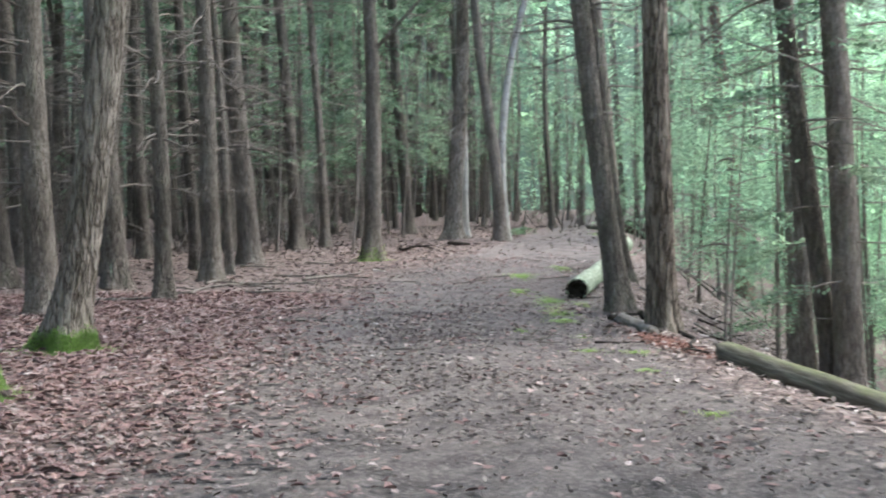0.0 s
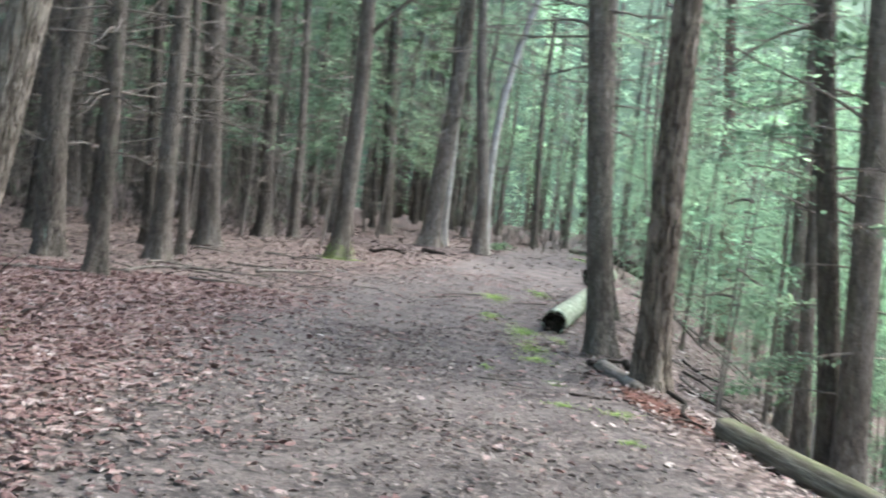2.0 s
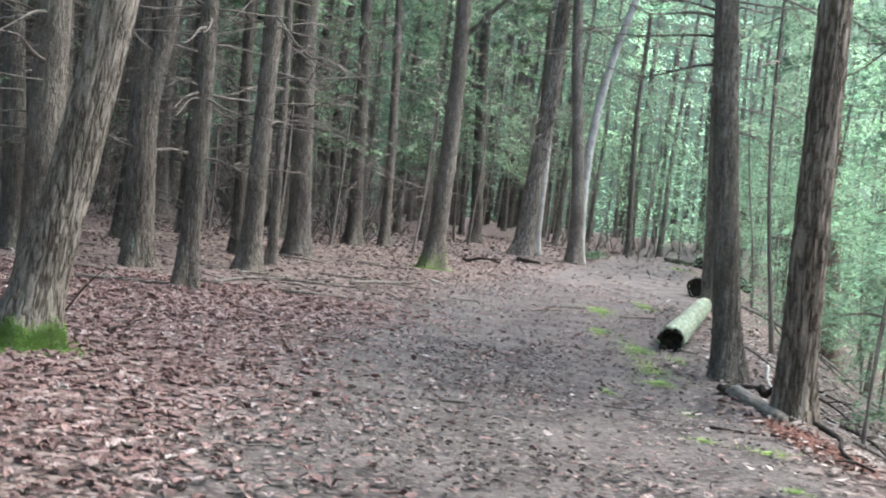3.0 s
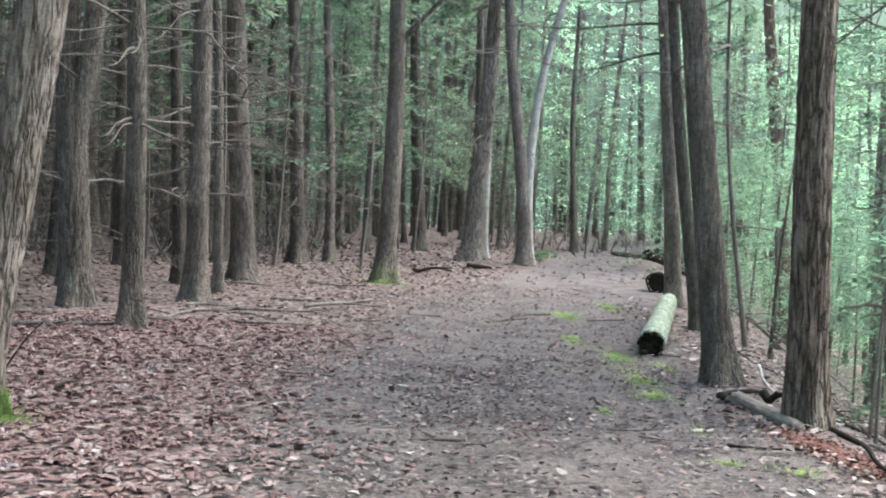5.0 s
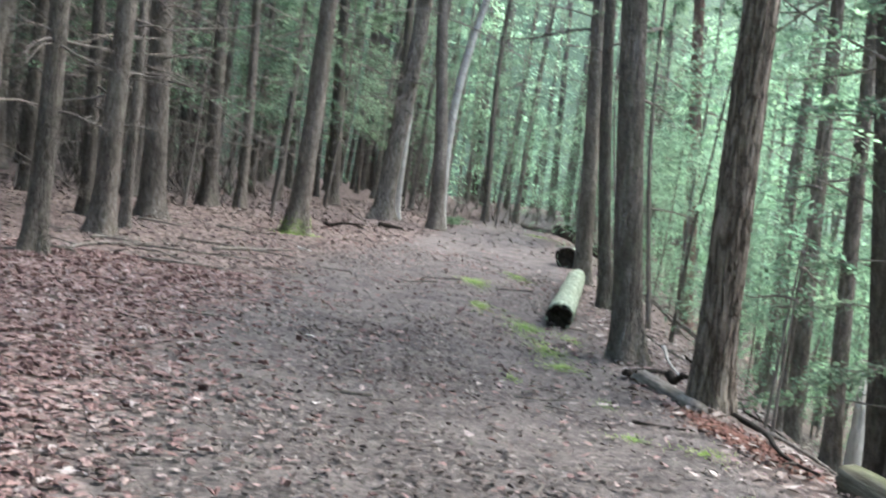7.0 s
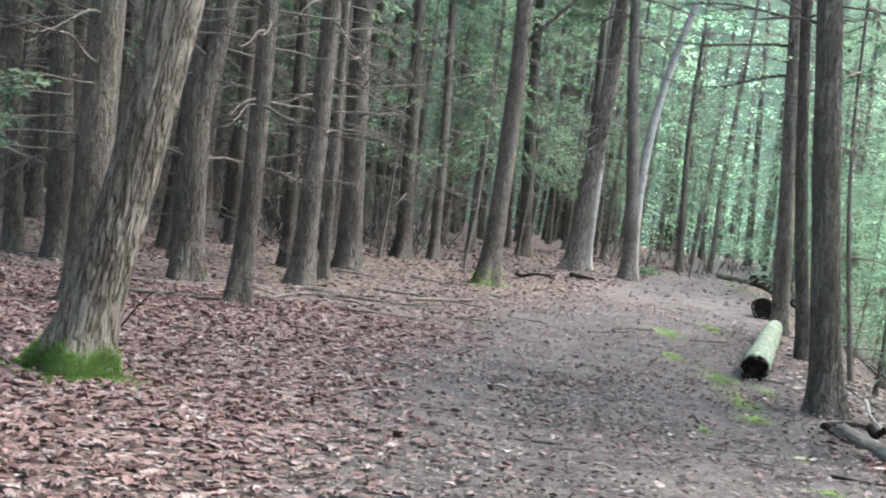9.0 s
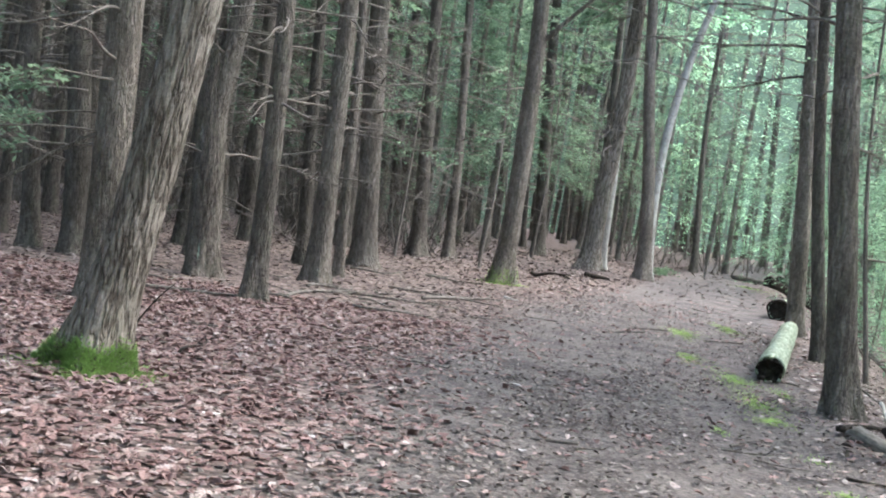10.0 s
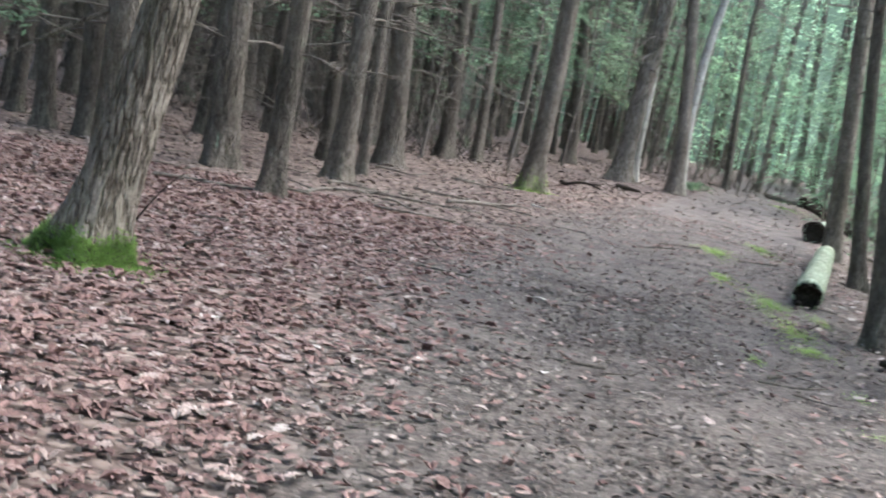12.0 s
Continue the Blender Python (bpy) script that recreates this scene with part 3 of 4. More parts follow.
stem("slope_tree", 5.62, 12.55, 0.27, 18, (-0.125, 0.0), (0.0, 0), 0.02, 37, BARK_DARK, "near-black tree with white dead limbs on the slope", group=BRINK, segs=30, rings=60, limbs=(12, 2.5, 7), limb_len=(0.8, 1.8), crown=HIGH, facing=3.6)
stem("slope_tree", 6.5, 17.6, 0.24, 17, (-0.01, 0.0), (-0.12, 0), 0.02, 38, BARK_CONIFER, "slim grey-brown tree on the slope", group=BRINK, segs=30, rings=60, limbs=(5, 3, 8), crown=HIGH)
stem("slope_tree", 5.75, 14.2, 0.2, 17, (-0.045, 0.0), (-0.05, 0), 0.02, 39, BARK_CONIFER, "slender grey-brown tree low on the brink's slope", group=BRINK, segs=30, rings=60, limbs=(6, 3, 8), crown=HIGH)
stem("slope_tree", 9.0, 26.0, 0.3, 18, (0.0, 0.0), (0, 0), 0.03, 42, BARK_CONIFER, "grey-brown tree far down the slope", group=BRINK, limbs=(6, 4, 9), crown=HIGH)
stem("slope_tree", 8.1, 16.8, 0.22, 17, (-0.04, 0.0), (0, 0), 0.03, 40, BARK_DARK, "slim dark tree down the slope", group=BRINK, limbs=(6, 3, 8), crown=HIGH)


for z, length, rise in ((5.0, 3.2, 0.1), (5.45, 2.6, 0.25), (4.5, 1.9, -0.05), (6.0, 3.4, 0.3)):
    part("branch", limb_mesh("branch", length, 0.026, rise, 0.35, 6, BARK_DARK, random.Random(int(z * 10)), 0.06), behind_log, at=pose(-0.33, 0, z, 0, 0, 178))


def forked_tree(x, y):
    """A thick trunk that parts into two stems a good way up."""
    ob = empty("forked_tree", pose(x, y, lie(x, y)), "thick tree forked into two stems, pale lichen streak at its foot", "tree", WOOD)
    part("trunk", trunk_mesh("trunk", 0.2, 20.0, (-0.05, 0), (0, 0), 0.01, 2.2, 0.4, 72, 150, BARK_CONIFER, 0.07, cut=3.2), ob)
    for sx, lean, bx, r in ((-0.2, -0.05, 0.0, 0.13), (-0.02, 0.13, 0.0, 0.14)):
        me = trunk_mesh("stem", r, 13, (lean, 0), (bx, 0), 0.02, 1.1 + r, 0.0, 40, 70, BARK_CONIFER, 0.05, sink=0.8)
        part("stem", me, ob, at=pose(sx, 0, 2.8))
    part("crown", crown_mesh("crown", 51, 420, 7, 16, 3.2, NEEDLES, 12, 0.6, (0.2, 0.07)), ob)
    rng = random.Random(9)
    add_limbs(ob, rng, 8, 1.6, 5.0, 0.18, 16, lambda z: (0.0, 0.0), (0.8, 1.8))
    return ob


forked = forked_tree(-5.1, 17.2)


for sx, sy, sh in ((4.05, 11.8, 4.5), (3.8, 10.9, 2.6)):
    stem("sapling", sx, sy, 0.028, sh, (0.03, 0), (0.1, 0), 0.05, int(sh * 10), DEAD_TWIG, "thin bare sapling on the brink with few leaves", group="saplings", segs=7, rings=14, limbs=(5, 0.8, 2.4), limb_len=(0.2, 0.6), crown=(14, 1.6, sh, 0.5), crown_mat=BROAD, leaf=(0.1, 0.05))


# unseen trees, added to darken the ground at the start of the trail
for k, (x, y) in enumerate([(-4.7, 0.6), (5.3, 1.4), (-5.2, -4.2), (5.9, -3.4), (-3.9, -8.0)]):
    stem("conifer", x, y, 0.32, 17, (0.03 - 0.06 * (x > 0), 0.0), (0, 0), 0.02, 201 + k, BARK_CONIFER, "unseen tall conifer added to shade the start of the trail", group=WOOD, limbs=(4, 3.5, 7), crown=(620, 5.5, 16, 4.4), leaf=(0.3, 0.11))


# ---- the wood behind: a few kinds of tree, each repeated ----
def dead_conifer(seed, x, y, r, mat):
    return stem("conifer", x, y, r * 2, 17, (0.0, 0.0), (0.1, 0.05), 0.05, seed, mat, "dark conifer with bare dead lower limbs", group=WOOD, segs=12, rings=26, limbs=(13, 1.0, 8.5), limb_len=(1.0, 3.2), crown=(120, 6.8, 16, 3.0), leaf=(0.4, 0.15))


def green_hemlock(seed, x, y):
    return stem("hemlock", x, y, 0.2, 14, (0.02, 0.0), (0, 0), 0.06, seed, BARK_CONIFER, "hemlock clothed in drooping green sprays", group="hemlocks", segs=10, rings=22, limbs=(6, 0.8, 6), limb_len=(0.8, 2.0), crown=(560, 2.0, 13.5, 2.8), leaf=(0.16, 0.042))


def young_hemlock(seed, x, y):
    return stem("young_hemlock", x, y, 0.06, 5.5, (0.03, 0.0), (0, 0), 0.05, seed, BARK_CONIFER, "young hemlock with flat sprays of green needles", group="young hemlocks", segs=7, rings=14, crown=(280, 0.7, 5.4, 1.5), crown_mat=YOUNG, leaf=(0.11, 0.032))


def leafy_tree(seed, x, y):
    return stem("leafy_tree", x, y, 0.17, 15, (0.03, 0.02), (0.2, 0), 0.08, seed, BARK_CONIFER, "slender broadleaf tree in bright green leaf", group="leafy trees", segs=9, rings=22, limbs=(5, 2, 7), crown=(440, 1.5, 14, 3.0), crown_mat=BROAD, leaf=(0.14, 0.075))


def pole_sapling(seed, x, y):
    return stem("sapling", x, y, 0.065, 7, (0.04, 0.0), (0.15, 0), 0.1, seed, DEAD_TWIG, "thin bare sapling with a few leaves", group="saplings", segs=6, rings=16, limbs=(6, 1, 5), limb_len=(0.3, 0.9), crown=(30, 3, 7, 0.8), leaf=(0.12, 0.05))


def blocked(x, y):
    """Trail, brink and the open ground before the stand stay clear."""
    e, l = float(edge_np(y)), float(trail_left_np(y))
    return y < 43 and l - 1.0 < x < e + 0.6


def strew(count, xr, yr, gap, rng, taken, keep=lambda x, y: True):
    out = []
    for _ in range(count * 30):
        x, y = rng.uniform(*xr), rng.uniform(*yr)
        if blocked(x, y) or not keep(x, y) or any((x - a) ** 2 + (y - b) ** 2 < gap * gap for a, b in taken):
            continue
        taken.append((x, y))
        out.append((x, y))
        if len(out) == count:
            break
    return out


def plant(makers, spots, rng, size=(0.8, 1.2)):
    made = []
    for i, (x, y) in enumerate(spots):
        if i < len(makers):
            made.append(makers[i](x, y))
            continue
        s = rng.uniform(*size)
        m = pose(x, y, lie(x, y), rng.uniform(-2.5, 2.5), rng.uniform(-3, 3), rng.uniform(0, 360)) @ Matrix.Diagonal((s, s, s * rng.uniform(0.95, 1.1), 1))
        copy_thing(made[i % len(made)], m)


wood_rng = random.Random(77)
standing = [(o.location.x, o.location.y) for o in scene.objects if o.type == "EMPTY"]
# the conifer stand beside the trail and the shade behind it
stand = strew(56, (-22, -5.2), (19, 46), 1.7, wood_rng, standing, lambda x, y: x < -5.2 - (y < 24) * 0.5 or y > 28)
stand += strew(15, (-12, 2.5), (41, 70), 2.0, wood_rng, standing)
# unseen conifers left of the view, added to hold back sky light
stand += strew(16, (-20, -8), (-4, 18), 2.4, wood_rng, standing, lambda x, y: x < -9 - max(0, y) * 0.12)
stand += strew(30, (-36, -9), (26, 66), 2.0, wood_rng, standing)
# more unseen conifers behind and beside the start, added as shade
stand += strew(8, (-14, -5), (-22, 2), 2.6, wood_rng, standing) + strew(6, (6, 16), (-18, 6), 2.6, wood_rng, standing)
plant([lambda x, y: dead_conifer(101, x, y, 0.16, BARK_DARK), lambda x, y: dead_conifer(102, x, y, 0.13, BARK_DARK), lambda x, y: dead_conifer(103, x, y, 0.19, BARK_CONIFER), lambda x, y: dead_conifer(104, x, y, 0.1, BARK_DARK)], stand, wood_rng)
# green hemlocks ahead, where the trail bends, and down the slope
green = strew(17, (2, 17), (45, 66), 2.1, wood_rng, standing) + strew(6, (-6, 3), (44, 62), 2.2, wood_rng, standing)
green += strew(7, (9, 24), (20, 46), 2.4, wood_rng, standing) + strew(5, (-18, -6), (30, 46), 2.6, wood_rng, standing) + strew(7, (-12, -1.5), (36, 50), 2.2, wood_rng, standing)
plant([lambda x, y: green_hemlock(111, x, y), lambda x, y: green_hemlock(112, x, y), lambda x, y: green_hemlock(113, x, y)], green, wood_rng)
# bright broadleaf trees over the valley; first two groups unseen, added for shade
leafy = strew(8, (-9, 9), (-24, -9), 3.0, wood_rng, standing) + strew(4, (6.5, 12), (-8, 5), 2.6, wood_rng, standing) + strew(35, (9, 34), (14, 60), 2.4, wood_rng, standing) + strew(8, (6, 30), (58, 76), 2.6, wood_rng, standing)
plant([lambda x, y: leafy_tree(121, x, y), lambda x, y: leafy_tree(122, x, y), lambda x, y: leafy_tree(123, x, y)], leafy, wood_rng)
# low growth
young = strew(32, (5.4, 13), (14, 36), 1.2, wood_rng, standing) + strew(12, (5, 14), (34, 56), 1.4, wood_rng, standing)
plant([lambda x, y: young_hemlock(131, x, y), lambda x, y: young_hemlock(132, x, y)], young, wood_rng, (0.6, 1.1))
poles = strew(30, (-11, -0.8), (24, 44), 0.9, wood_rng, standing) + strew(12, (4.6, 10), (16, 50), 1.0, wood_rng, standing) + strew(14, (0, 10), (43, 60), 0.9, wood_rng, standing)
plant([lambda x, y: pole_sapling(141, x, y), lambda x, y: pole_sapling(142, x, y)], poles, wood_rng)


def thicket(seed, x, y):
    """A tangle of dead twigs and a few leaves under the far trees."""
    rng = random.Random(seed)
    ob = empty("thicket", pose(x, y, lie(x, y)), "tangle of grey dead twigs with sparse leaves", "shrub", "thickets")
    for k in range(14):
        me = limb_mesh("branch", rng.uniform(1.2, 2.6), 0.014, rng.uniform(0.6, 2.4), rng.uniform(0.0, 0.4), 6, DEAD_TWIG, rng, 0.1, 6)
        part("branch", me, ob, at=pose(rng.uniform(-0.9, 0.9), rng.uniform(-0.9, 0.9), -0.05, 0, 0, rng.uniform(0, 360)))
    part("leaves", crown_mesh("leaves", seed, 9, 0.6, 3.0, 1.6, NEEDLES, 12, 0.4, (0.1, 0.03)), ob)
    return ob


def far_woods(name, xr, yr, trunks, leaves, mat, seed, leaf, label):
    """The deep wood beyond, too far to tell its trees apart."""
    rng = np.random.default_rng(seed)
    V, F = [], []
    for _ in range(trunks):
        x, y = rng.uniform(*xr), rng.uniform(*yr)
        z, r, lean = lie(x, y), rng.uniform(0.06, 0.2), rng.normal(0, 0.03)
        tube([(x, y, z - 0.2), (x + lean * 6, y, z + 6), (x + lean * 14, y, z + 14)], [r * 1.2, r, r * 0.5], 5, V, F)
    ob = empty(name, pose(0, 0, 0), label, "wood")
    ob["kind"] = "stuff"
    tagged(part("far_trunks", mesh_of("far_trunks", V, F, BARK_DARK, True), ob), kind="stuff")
    x, y = rng.uniform(*xr, leaves), rng.uniform(*yr, leaves)
    o = np.stack([x, y, height_np(x, y) + 0.3 + 13 * rng.uniform(0, 1, leaves) ** 1.3], -1)
    a = rng.uniform(0, 2 * math.pi, leaves)
    v, f = sprays(o, np.stack([np.cos(a), np.sin(a), rng.normal(-0.1, 0.25, leaves)], -1), 1.0, 8, leaf[0], leaf[1], rng)
    tagged(part("far_leaves", mesh_of("far_leaves", v, f, mat), ob), kind="stuff")


far_woods("far_woods", (-46, 4), (62, 82), 300, 2800, NEEDLES, 5, (0.3, 0.1), "dim far conifers behind the dark stand")
far_woods("far_woods", (4, 46), (62, 82), 60, 3600, BROAD, 6, (0.26, 0.11), "bright far leafage over the valley")
far_woods("far_woods", (-48, -26), (14, 62), 160, 900, NEEDLES, 7, (0.3, 0.1), "dim far conifers deep in the stand")


def dead_limbs(spots, per_tree, seed):
    """The fine dead wood of the stand: bare limbs and twigs about its trunks, past counting."""
    rng = random.Random(seed)
    V, F = [], []
    for x, y in spots:
        z0 = lie(x, y)
        for _ in range(per_tree):
            a, z, ln = rng.uniform(0, 6.283), rng.uniform(0.7, 9.0), rng.uniform(0.9, 3.0)
            rise, dip = rng.uniform(-0.25, 0.4), rng.uniform(0.1, 0.6)
            turn = rng.uniform(-0.35, 0.35)
            pts = []
            for k in range(5):
                t = k / 4
                pts.append(Vector((x + math.cos(a + turn * t) * ln * t, y + math.sin(a + turn * t) * ln * t, z0 + z + ln * (rise * t - dip * t * t))))
            r = rng.uniform(0.008, 0.016)
            tube(pts, [r, r * 0.85, r * 0.7, r * 0.5, r * 0.25], 3, V, F, cap=False)
            for _ in range(7):
                k = rng.randint(1, 3)
                p = pts[k].lerp(pts[k + 1], rng.random())
                b = a + rng.choice((-1, 1)) * rng.uniform(0.5, 1.2)
                w = ln * rng.uniform(0.15, 0.4)
                tube([p, p + Vector((math.cos(b) * w, math.sin(b) * w, rng.uniform(-0.4, 0.2) * w))], [r * 0.4, r * 0.2], 3, V, F, cap=False)
    ob = new("dead_limbs", mesh_of("dead_limbs", V, F, DEAD_TWIG, True))
    tagged(ob, "bare grey-brown dead limbs filling the conifer stand", "branches", kind="stuff")


dead_limbs([p for p in stand if p[1] > 17 and p[0] > -24], 26, 61)

scrub = strew(26, (-24, 1), (38, 62), 1.6, wood_rng, standing) + strew(10, (2, 14), (46, 60), 1.5, wood_rng, standing) + strew(24, (-14, -3.2), (30, 42), 1.3, wood_rng, standing)
plant([lambda x, y: thicket(151, x, y), lambda x, y: thicket(152, x, y)], scrub, wood_rng, (0.7, 1.2))


# ---- litter and debris ----
def leaf_scatter(name, spots, size, mat, label, seed, curl=0.22, tilt=0.16, lobed=False):
    """Curled fallen leaves: each a pointed blade folded along its rib, lying at a chance angle."""
    rng = np.random.default_rng(seed)
    p = np.asarray(spots, float)
    n = len(p)
    z = height_np(p[:, 0], p[:, 1]) + 0.012 + rng.uniform(0, 0.022, n)
    ln, wd = size[0] * rng.uniform(0.55, 1.35, n), size[1] * rng.uniform(0.6, 1.3, n)
    cu = curl * rng.normal(0.4, 0.6, n)
    fold = rng.normal(0.25, 0.35, n)
    t = np.array([-0.5, -0.2, 0.15, 0.5])
    shape = np.array([0.0, 0.9, 1.0, 0.0])
    ring = ((0, 0), (1, 1), (2, 1), (3, 0), (2, -1), (1, -1))
    if lobed:
        t = np.array([-0.5, -0.28, -0.12, 0.06, 0.16, 0.3, 0.5])
        shape = np.array([0.0, 0.75, 0.3, 1.25, 0.45, 0.8, 0.0])
        ring = ((0, 0), (1, 1), (2, 1), (3, 1), (4, 1), (5, 1), (6, 0), (5, -1), (4, -1), (3, -1), (2, -1), (1, -1))
    pts = []
    for k, s in ring:
        x = t[k] * ln
        y = s * shape[k] * wd * 0.5
        h = cu * ln * (t[k] * 2) ** 2 * 0.5 + abs(s) * fold * wd * 0.5
        pts.append(np.stack([x, y, h], -1))
    q = np.stack(pts, 1)
    a = rng.uniform(0, 2 * math.pi, n)
    tx, ty = rng.normal(0, tilt, n), rng.normal(0, tilt, n)
    q[..., 2] += q[..., 0] * tx[:, None] + q[..., 1] * ty[:, None]
    c, s = np.cos(a)[:, None], np.sin(a)[:, None]
    x, y = q[..., 0] * c - q[..., 1] * s, q[..., 0] * s + q[..., 1] * c
    V = np.stack([x + p[:, :1], y + p[:, 1:2], np.maximum(q[..., 2], -0.008) + z[:, None]], -1).reshape(-1, 3)
    faces = []
    h = len(ring) // 2
    for f in (tuple(reversed(range(h + 1))), (0, *reversed(range(h, 2 * h)))):
        faces += (np.array(f)[None] + 2 * h * np.arange(n)[:, None]).tolist()
    ob = new(name, mesh_of(name, V, faces, mat))
    return tagged(ob, label, "leaves", kind="stuff")


def chance_spots(n, xr, yr, weight, seed):
    rng = np.random.default_rng(seed)
    out = []
    have = 0
    while have < n:
        x, y = rng.uniform(*xr, 40000), rng.uniform(*yr, 40000)
        keep = rng.uniform(0, 1, 40000) < weight(x, y)
        out.append(np.stack([x, y], -1)[keep])
        have += int(keep.sum())
    return np.concatenate(out)[:n]


def wood_side(x, y):
    return 1 / (1 + np.exp((x - trail_left_np(y) + 0.1) * 3.0))


leaf_scatter("leaf_litter", chance_spots(25000, (-8, 0.5), (1.2, 16), wood_side, 1), (0.085, 0.066), LITTER, "red-brown fallen leaves lying thick beside the trail", 11, 0.13, 0.09, lobed=True)
leaf_scatter("leaf_litter", chance_spots(20000, (-8, 0.5), (1.2, 16), wood_side, 9), (0.05, 0.034), LITTER, "crumbled red-brown leaf bits beside the trail", 19, 0.15, 0.1)
leaf_scatter("leaf_litter", chance_spots(11000, (-14, 1), (16, 32), wood_side, 2), (0.09, 0.055), LITTER_DULL_SHADED, "red-brown fallen leaves under the conifers, darkened as in shade", 12)
leaf_scatter("leaf_litter", chance_spots(9000, (1.6, 10), (0.5, 24), lambda x, y: 1 / (1 + np.exp(-(x - edge_np(y) + 0.25) * 4.5)), 3), (0.1, 0.055), LITTER_PALE, "bleached fallen leaves on the brink and slope", 13)
leaf_scatter("trail_debris", chance_spots(12000, (-2, 3.4), (1.2, 26), lambda x, y: 0.25 + 0.75 * np.clip(np.sin(x * 1.7 + 0.4 * y) * np.cos(y * 0.9), 0, 1), 4), (0.042, 0.02), DEBRIS, "trodden bits of leaf and bark on the trail", 14, 0.3, 0.3)
leaf_scatter("trail_debris", chance_spots(4200, (-1.8, 3.0), (3.5, 14), lambda x, y: np.clip(0.45 + 0.35 * np.sin(x * 2.3 + 0.6 * y + 1.0) * np.cos(y * 1.1 - 0.5 * x), 0, 1), 34), (0.055, 0.03), DEBRIS, "broken leaf and bark trodden into the trail", 35, 0.3, 0.2)
leaf_scatter("trail_debris", chance_spots(1500, (-1.4, 2.6), (4.5, 13), lambda x, y: np.exp(-(((x - 0.35) / 0.7) ** 2)) * (0.3 + 0.7 * np.clip(np.sin(y * 2.1 + x), 0, 1)), 36), (0.048, 0.028), DARK_BITS, "damp dark bits of rotten leaf on the trail", 37, 0.3, 0.2)
leaf_scatter("trail_leaves", chance_spots(2600, (-2, 3.4), (1.2, 28), lambda x, y: 0.15 + 0.85 * np.clip(np.sin(x * 2.1 - 0.7 * y) * np.cos(y * 1.3 + x), 0, 1) ** 2, 5), (0.075, 0.045), LITTER, "scattered dry leaves on the trodden soil", 15)
leaf_scatter("leaf_litter", chance_spots(7000, (-9, 9), (27, 48), lambda x, y: np.where(x > trail_left_np(y), 0.25, 1.0), 6), (0.12, 0.07), LITTER_DULL_SHADED, "fallen leaves along the far bend of the trail", 16)
leaf_scatter("leaf_litter", chance_spots(6000, (-8, 0.5), (-6, 1.2), lambda x, y: wood_side(x, y) * np.clip((y + 6) / 5, 0, 1), 20), (0.1, 0.07), LITTER, "red-brown fallen leaves behind the start of the trail", 22)
leaf_scatter("trail_debris", chance_spots(2500, (-2, 3.4), (-6, 1.2), lambda x, y: 0.6 * np.clip((y + 6) / 5, 0, 1), 23), (0.05, 0.028), DEBRIS, "trodden bits of leaf at the start of the trail", 24, 0.3, 0.3)


# ---- fallen wood ----
def wood(name, dark, mid, light, grain=30.0, moss_top=0.0):
    """Weathered wood with drawn-out grain; moss grows on what faces the sky where moss_top is over 0."""
    m, n, l, b = material(name, 0.88, 0.15)
    g = node(n, "ShaderNodeTexNoise", Scale=grain, Detail=6.0, Roughness=0.65)
    l.new(mapped(n, l, (1, 1, 0.12)), g.inputs["Vector"])
    r = ramp(n, [(0.3, dark), (0.52, mid), (0.72, light)])
    l.new(g.outputs[0], r.inputs[0])
    col = r.outputs[0]
    blot = node(n, "ShaderNodeTexNoise", Scale=5.0, Detail=7.0, Roughness=0.7)
    l.new(mapped(n, l, (1, 1, 0.6)), blot.inputs["Vector"])
    if moss_top:
        geo = n.new("ShaderNodeNewGeometry")
        sep = n.new("ShaderNodeSeparateXYZ")
        l.new(geo.outputs["Normal"], sep.inputs[0])
        mul = n.new("ShaderNodeMath")
        mul.operation = "MULTIPLY"
        l.new(sep.outputs[2], mul.inputs[0])
        l.new(blot.outputs[0], mul.inputs[1])
        k = ramp(n, [(0.34, (0, 0, 0)), (0.5, (moss_top, moss_top, moss_top))])
        l.new(mul.outputs[0], k.inputs[0])
        col = mixed(n, l, col, (0.12, 0.14, 0.06), k.outputs[0])
    else:
        k = ramp(n, [(0.4, (0.7, 0.68, 0.66)), (0.65, (1.1, 1.1, 1.1))])
        l.new(blot.outputs[0], k.inputs[0])
        col = mixed(n, l, col, k.outputs[0], 1.0, "MULTIPLY")
    l.new(col, b.inputs["Base Color"])
    bumped(n, l, b, g.outputs[0], 0.8, 0.01)
    return m


WOOD_PALE = wood("bleached_wood", (0.17, 0.2, 0.14), (0.33, 0.38, 0.29), (0.47, 0.52, 0.41))
WOOD_MOSSY = wood("mossy_wood", (0.04, 0.035, 0.027), (0.12, 0.108, 0.085), (0.24, 0.225, 0.185), 26, 0.55)
WOOD_BLACK = wood("rotten_wood_dark", (0.012, 0.01, 0.008), (0.03, 0.025, 0.02), (0.07, 0.055, 0.045))
WOOD_GREY = wood("grey_wood", (0.085, 0.075, 0.067), (0.2, 0.18, 0.16), (0.36, 0.33, 0.3))
WOOD_WHITE = wood("peeled_wood", (0.35, 0.34, 0.31), (0.56, 0.55, 0.51), (0.72, 0.71, 0.67))
WOOD_RED = wood("crumbled_red_wood", (0.08, 0.045, 0.037), (0.19, 0.093, 0.072), (0.27, 0.15, 0.12), 24)
RED_BITS = scatter("red_rot", [(0.0, (0.08, 0.045, 0.037)), (0.5, (0.19, 0.093, 0.072)), (1.0, (0.28, 0.16, 0.13))])


